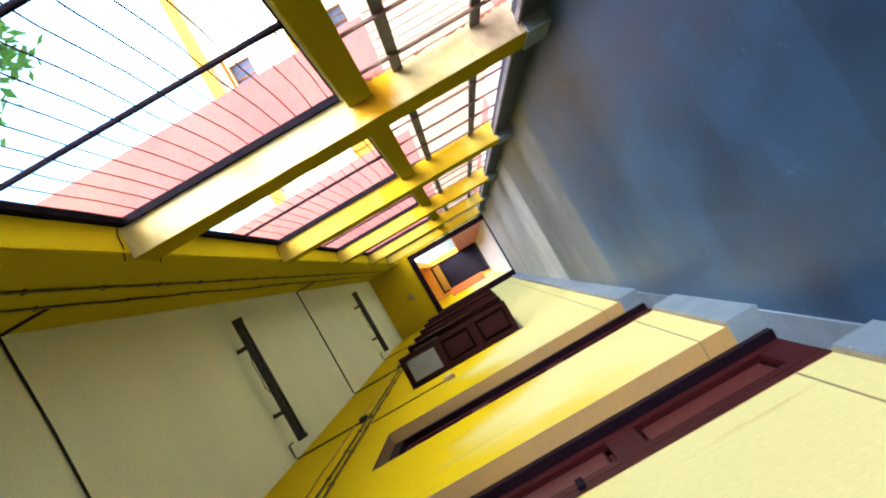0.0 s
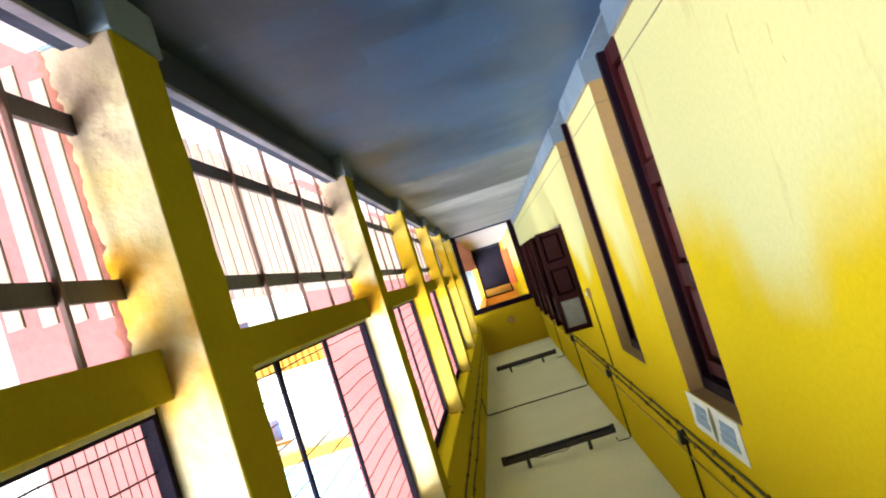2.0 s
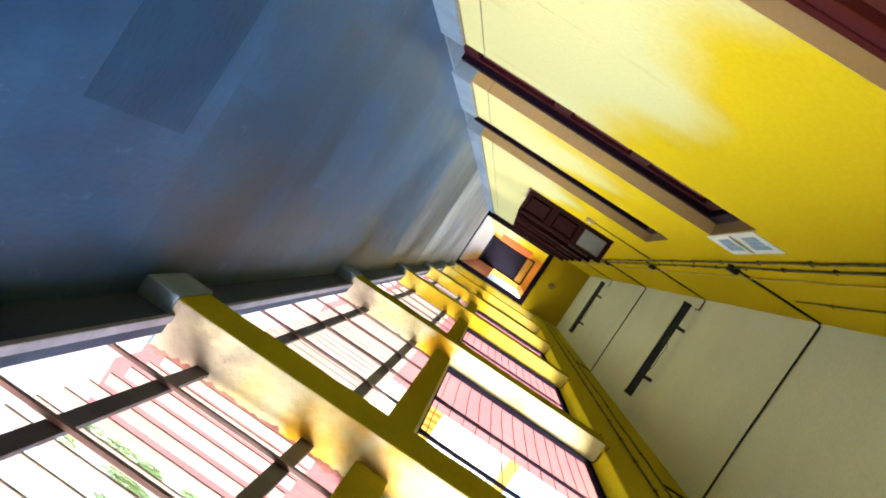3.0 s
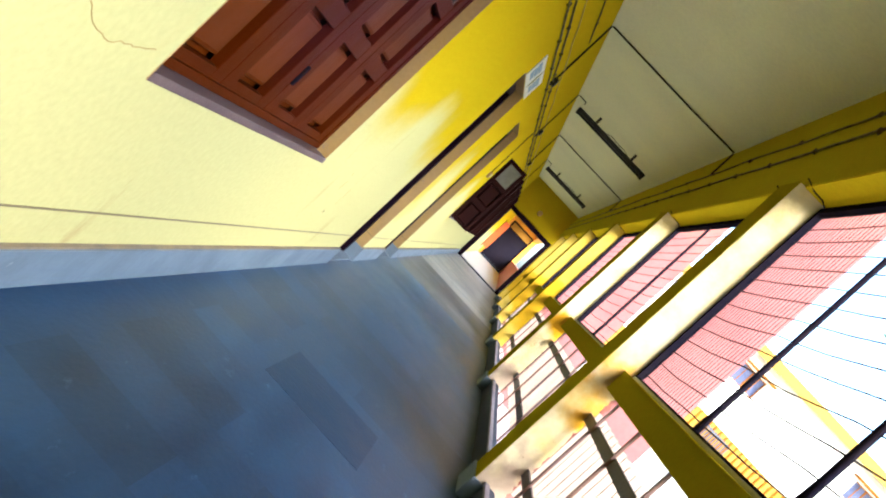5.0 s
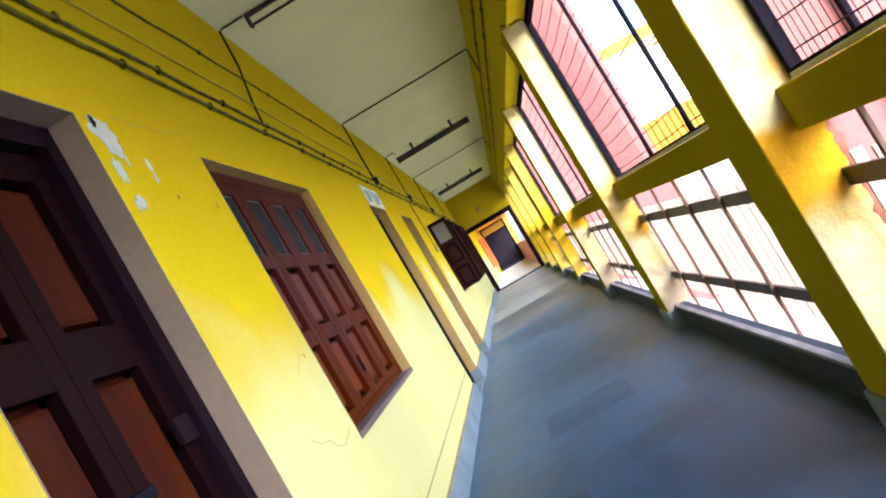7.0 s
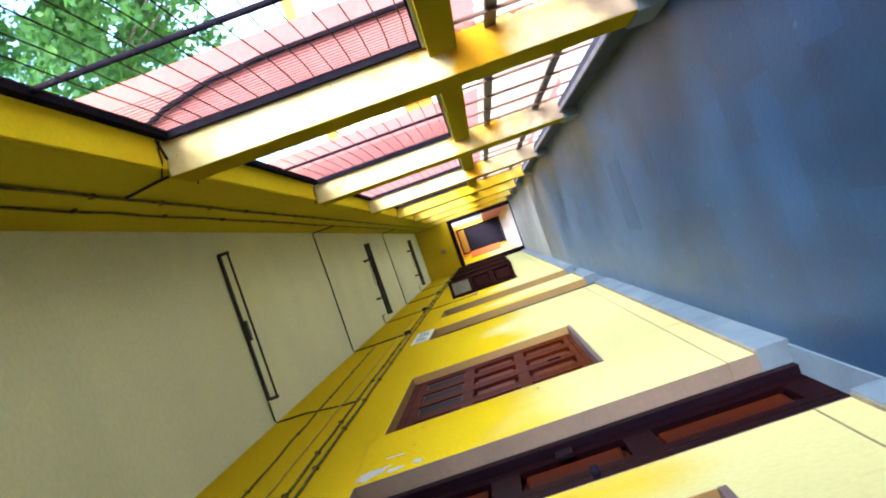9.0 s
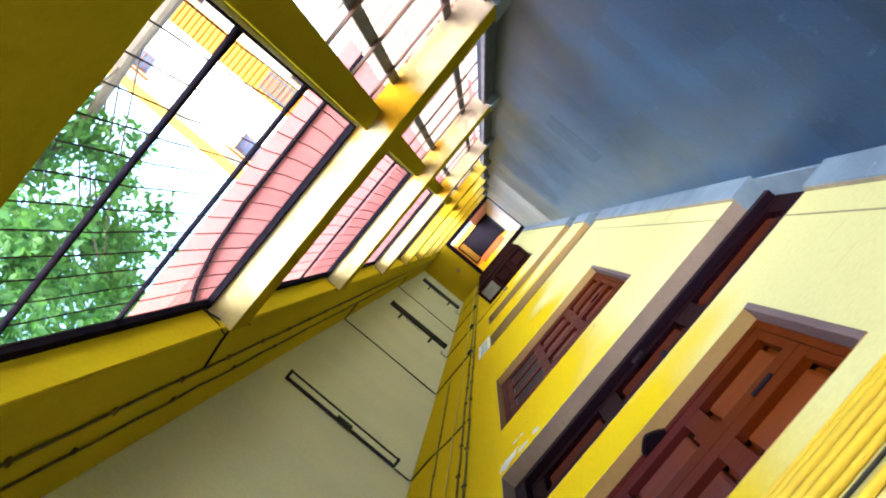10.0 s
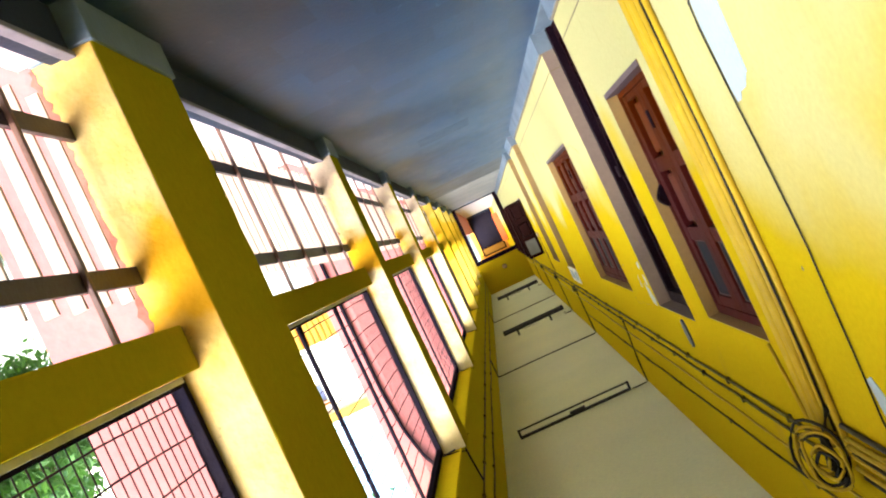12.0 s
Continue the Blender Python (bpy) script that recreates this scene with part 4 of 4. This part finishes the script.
def tube_lamp(at):
    t = thing("tube_lamp", at, "dark ceiling tube lamp fitting, switched off", "lamp", "tube lamps")
    part("channel", boxes((-0.64, 0.64, -0.036, 0.036, -0.012, 0.045), bevel=0.008), TUBEBODY, t)
    part("tube", sweep([(-0.60, 0, -0.030), (0.60, 0, -0.030)], 0.017, 10), TUBEBODY, t, "unlit grimy tube")
    for x in (-0.615, 0.615):
        part("holder", boxes((x - 0.022, x + 0.022, -0.028, 0.028, -0.052, -0.010), bevel=0.006), TUBEBODY, t)
    for x in (-0.33, 0.36):
        part("bracket", boxes((x - 0.02, x + 0.02, -0.014, 0.014, 0.044, CEIL - at[2]), bevel=0.003), TUBEBODY, t)
    part("flex", sweep([(0.28, 0.0, 0.05), (0.20, 0.02, 0.075), (0.05, 0.015, 0.07), (-0.05, 0.03, 0.085), (-0.12, 0.01, 0.055)], 0.005, 6), CABLE, t, "loose black flex")
    return t


lamp = tube_lamp((-0.11, 7.02, 3.09))
copy_thing(lamp, Matrix.Translation((-0.11, 15.19, 3.09)))
conduit("ceiling_conduit", [(-0.878, -0.95, 2.45), (-0.878, -0.90, 2.60), (-0.878, -0.66, 2.95), (-0.878, -0.62, CEIL - 0.02), (-0.86, -0.62, CEIL - 0.012), (-0.70, -0.62, CEIL - 0.012)], 0.007, CABLE, "dark conduit feeding a ceiling lamp", 0.0, 0.0, 8, "conduits across the ceiling")
t = thing("bare_lamp_fitting", (-0.06, -0.63, CEIL), "bare ceiling lamp fitting without its tube", "lamp")
part("channel", boxes((-0.63, 0.63, 0.02, 0.05, -0.03, 0.0), bevel=0.004), TUBEBODY, t)
part("ballast", boxes((-0.12, 0.05, 0.01, 0.06, -0.055, -0.02), bevel=0.006), TUBEBODY, t)
part("rod", sweep([(-0.62, 0, -0.10), (0.62, 0, -0.10)], 0.010, 8), TUBEBODY, t)
for x in (-0.62, 0.62):
    part("arm", boxes((x - 0.012, x + 0.012, -0.01, 0.045, -0.105, -0.02), bevel=0.003), TUBEBODY, t)

conduit("switch_drop", [(-0.879, 6.45, 1.62), (-0.879, 6.45, 2.36)], 0.006, CABLE, "thin cable dropping to a switch")
t = thing("switch_box", (WALL, 6.45, 1.58), "small tan switch box on the yellow wall", "switch")
part("box", boxes((0, 0.035, -0.05, 0.05, -0.05, 0.05), bevel=0.006), REVEAL, t)
part("switch", boxes((0.035, 0.045, -0.015, 0.015, -0.02, 0.02), bevel=0.003), WHITE, t)
bm = bmesh.new()
bmesh.ops.create_cone(bm, cap_ends=True, segments=24, radius1=0.085, radius2=0.06, depth=0.06)
bmesh.ops.rotate(bm, verts=bm.verts[:], cent=(0, 0, 0), matrix=Matrix.Rotation(radians(90), 3, "X"))
solid("wall_bell", bm, REVEAL, "small round bell on the yellow end wall", "bell", kind="thing", at=(-0.08, Y1 - 0.03, 2.52))

# ---- signs, plates and marks on the west wall ----
t = thing("door_sign", (WALL, 2.42, 2.185), "white board over a door with faded blue lettering", "sign")
part("board", boxes((0, 0.006, -0.52, 0.52, -0.11, 0.11), bevel=0.002), WHITE, t)
for y0, y1 in ((-0.43, -0.10), (0.12, 0.43)):
    for k in range(3):
        z = 0.045 - 0.045 * k
        part("text_bar", boxes((0.006, 0.008, y0 + 0.02 * (k % 2), y1 - 0.03 * k, z - 0.0195, z + 0.0195)), INK, t)
bm = bmesh.new()
ring = [bm.verts.new((0.008, 0.012 + 0.05 * math.sin(a) + 0.02 * math.cos(a), 0.105 * math.cos(a))) for a in [k * math.pi / 8 for k in range(16)]]
bm.faces.new(ring)
part("emblem", bm, GREENINK, t)
bm = bmesh.new()
bmesh.ops.create_cone(bm, cap_ends=True, segments=24, radius1=0.5, radius2=0.5, depth=1)
bmesh.ops.scale(bm, verts=bm.verts[:], vec=(0.10, 0.19, 0.012))
bmesh.ops.rotate(bm, verts=bm.verts[:], cent=(0, 0, 0), matrix=Matrix.Rotation(radians(90), 3, "Y"))
bmesh.ops.rotate(bm, verts=bm.verts[:], cent=(0, 0, 0), matrix=Matrix.Rotation(radians(90), 3, "X"))
solid("door_plate", bm, GREYPLATE, "small grey oval plate above a door", "plate", kind="thing", at=(WALL + 0.006, -4.12, 2.19))


def flake(y, z, w, h, seed, mat, name, label, category):
    """A thin irregular patch on the wall."""
    r = random.Random(seed)
    bm = bmesh.new()
    n = 22
    top = []
    for k in range(n):
        a = 2 * math.pi * k / n
        q = r.uniform(0.55, 1.0)
        top.append((0.5 * w * q * math.cos(a), 0.5 * h * q * math.sin(a)))
    f = bm.faces.new([bm.verts.new((0.002, a, b)) for a, b in top])
    ex = bmesh.ops.extrude_face_region(bm, geom=[f])
    bmesh.ops.translate(bm, verts=[v for v in ex["geom"] if isinstance(v, bmesh.types.BMVert)], vec=(-0.003, 0, 0))
    return solid(name, bm, mat, label, category, kind="structure", group="peeled patches", at=(WALL, y, z))


for i, (y, z, w, h) in enumerate([(-3.385, 2.01, 0.20, 0.17), (-3.425, 1.88, 0.09, 0.11), (-3.33, 1.925, 0.025, 0.05), (-3.165, 1.925, 0.04, 0.06), (-3.17, 1.875, 0.03, 0.05), (-3.40, 1.767, 0.07, 0.06), (-3.44, 1.755, 0.03, 0.05), (-3.43, 2.05, 0.05, 0.06)]):
    flake(y, z, w, h, 30 + i, PLASTER, "peeled_patch", "white patch where the yellow paint has peeled", "peeled paint")
for i, (y, z) in enumerate([(-2.683, 1.795), (-3.059, 1.811), (-2.679, 1.12), (0.25, 0.45), (-6.62, 1.62)]):
    flake(y, z, 0.016, 0.022, 60 + i, DADO, "paint_chip", "small dark chip in the yellow paint", "paint chip")
for rim in (((-6.895, 0.61), (-6.80, 0.67), (-6.735, 0.72), (-6.725, 0.80), (-6.733, 1.0), (-6.74, 1.055), (-6.776, 1.052), (-6.80, 1.03), (-6.855, 1.025), (-6.885, 1.0), (-6.915, 0.985), (-6.925, 0.88), (-6.935, 0.785), (-6.945, 0.70), (-6.952, 0.614)),
            ((-6.722, 1.99), (-6.738, 2.10), (-6.775, 2.25), (-6.815, 2.20), (-6.82, 2.10), (-6.80, 2.02), (-6.76, 1.975))):
    bm = bmesh.new()
    f = bm.faces.new([bm.verts.new((0.0025, y, z)) for y, z in rim])
    ex = bmesh.ops.extrude_face_region(bm, geom=[f])
    bmesh.ops.translate(bm, verts=[v for v in ex["geom"] if isinstance(v, bmesh.types.BMVert)], vec=(-0.004, 0, 0))
    solid("whitewashed_patch", bm, BLUEWHITE, "smooth bluish white patch beside a black cable", "bare patch", group="peeled patches", at=(WALL, 0, 0))

# painted pipes, the cable coil and the loose cable beyond the second window
for k, (y, r) in enumerate([(-6.03, 0.009), (-6.062, 0.011), (-6.105, 0.014), (-6.15, 0.013), (-6.205, 0.016), (-6.245, 0.011), (-6.35, 0.013)]):
    conduit("wall_pipe", [(WALL + r, y, 0.155), (WALL + r, y + 0.004, 0.9), (WALL + r, y - 0.003, 1.6), (WALL + r, y + 0.02, 1.95), (WALL + r, y + 0.07, 2.30), (WALL + r, y + 0.07, 2.38)], r, YPIPE, "yellow-painted pipe running up the wall", 0.0, 0.0, 9, "painted pipes")
# shade in the gap between the pipes, drawn as a thin dark strip
conduit("dark_gap_strip", [(WALL + 0.012, -6.285, 0.155), (WALL + 0.012, -6.292, 1.2), (WALL + 0.012, -6.26, 1.85), (WALL + 0.012, -6.20, 2.30)], 0.0055, CABLE, "dark strip added for the shaded gap between the yellow-painted pipes")
conduit("loose_cable", [(WALL + 0.008, y, z) for y, z in ((-6.90, 0.16), (-6.895, 0.45), (-6.89, 0.61), (-6.80, 0.67), (-6.735, 0.715), (-6.725, 0.80), (-6.735, 1.00), (-6.752, 1.20), (-6.764, 1.40), (-6.768, 1.54), (-6.752, 1.72), (-6.742, 1.87), (-6.722, 2.06), (-6.714, 2.13), (-6.74, 2.26), (-6.76, 2.35))], 0.0034, CABLE, "black cable running down the wall")
conduit("thin_pipe", [(WALL + 0.008, -5.835, 2.0), (WALL + 0.008, -5.86, 2.12), (WALL + 0.008, -5.905, 2.34)], 0.008, YPIPE, "thin cable from the window head to the conduits")
t = thing("cable_coil", (WALL + 0.10, -6.22, 2.37), "tangle of yellow-painted cable hanging on the wall", "cable")
rr = random.Random(9)
for k in range(8):
    r0 = 0.028 + 0.0115 * k
    oy, oz = rr.uniform(-0.04, 0.04), rr.uniform(-0.02, 0.02)
    pts = [(0.65 * r0 * math.cos(a) + 0.006 * math.sin(3 * a + k), oy + 0.7 * r0 * math.cos(a + 0.5) * (1 + 0.12 * math.sin(2 * a + k)), oz + r0 * 1.25 * math.sin(a)) for a in [j * 2 * math.pi / 22 for j in range(24)]]
    part("loop", sweep(pts, 0.0068, 7), CABLE if k % 3 == 1 else YPIPE, t)
part("knot", sweep([(-0.09, -0.02, -0.18), (-0.04, 0.01, -0.08), (-0.02, -0.01, 0.02), (-0.05, 0.02, 0.14)], 0.018, 8), CABLE, t, "dark bundle through the loops")
for k in range(7):
    z = 2.24 + 0.036 * k
    conduit("loose_run", [(WALL + 0.014 + 0.006 * (k % 3), -6.32, z + 0.02 * math.sin(k)), (WALL + 0.016, -7.2, z + 0.015), (WALL + 0.014, -9.5, z), (WALL + 0.014, -13.8, z)], 0.010, YPIPE if k % 3 else CABLE, "cable running along the wall from the coil", 0.0, 0.01, 20 + k, "cables from the coil")
bm = bmesh.new()
profile = [(-0.966, 1.235), (-0.935, 1.262), (-0.908, 1.305), (-0.905, 1.325), (-0.930, 1.365), (-0.966, 1.39)]
ends = [[bm.verts.new((x, y, z)) for x, z in profile] for y in (-4.911, -4.955)]
bm.faces.new(ends[0])
bm.faces.new(ends[1][::-1])
for k in range(6):
    bm.faces.new((ends[0][k], ends[1][k], ends[1][(k + 1) % 6], ends[0][(k + 1) % 6]))
bmesh.ops.recalc_face_normals(bm, faces=bm.faces[:])
bmesh.ops.bevel(bm, geom=bm.edges[:], offset=0.006, segments=2, affect="EDGES")
solid("reveal_catch", bm, DARKWOOD, "dark rounded shutter catch on the window reveal", "catch", kind="thing")

# a drain pipe on the outer pier
conduit("drain_pipe", [(0.985, -3.527, 2.44), (1.04, -3.527, 2.32), (1.09, -3.527, 2.1), (1.115, -3.527, 1.8), (1.12, -3.527, 1.2), (1.12, -3.527, 0.07)], 0.014, BLACK, "dark curved pipe on the pink outer pier")

# cracks and a tan edge along the skirting


def crack(points, seed, r=0.0016):
    rr = random.Random(seed)
    pts = []
    for (y0, z0), (y1, z1) in zip(points, points[1:]):
        n = max(2, int(math.hypot(y1 - y0, z1 - z0) / 0.02))
        for k in range(n):
            u = k / n
            pts.append((0.0, y0 + (y1 - y0) * u + rr.uniform(-0.004, 0.004), z0 + (z1 - z0) * u + rr.uniform(-0.004, 0.004)))
    solid("crack", sweep(pts, r, 5), CRACK, "fine brown crack in the yellow plaster", "crack", group="cracks in the wall", at=(WALL, 0, 0))


crack([(-3.12, 0.86), (-3.06, 0.83), (-2.93, 0.806), (-2.89, 0.775), (-2.79, 0.754), (-2.76, 0.767), (-2.70, 0.77), (-2.60, 0.793)], 1)
crack([(-2.86, 1.066), (-2.84, 1.09), (-2.76, 1.116), (-2.71, 1.142), (-2.65, 1.161)], 2, 0.0012)
crack([(0.34, 0.52), (0.345, 0.60), (0.35, 0.66)], 4, 0.0013)
crack([(0.08, 0.62), (0.10, 0.70)], 5, 0.0014)
crack([(0.05, 0.72), (0.04, 0.77)], 6, 0.0012)
crack([(-3.27, 2.10), (-3.08, 2.093), (-2.98, 2.115), (-2.86, 2.10), (-2.69, 2.135), (-2.58, 2.10), (-2.55, 2.065)], 7, 0.0014)
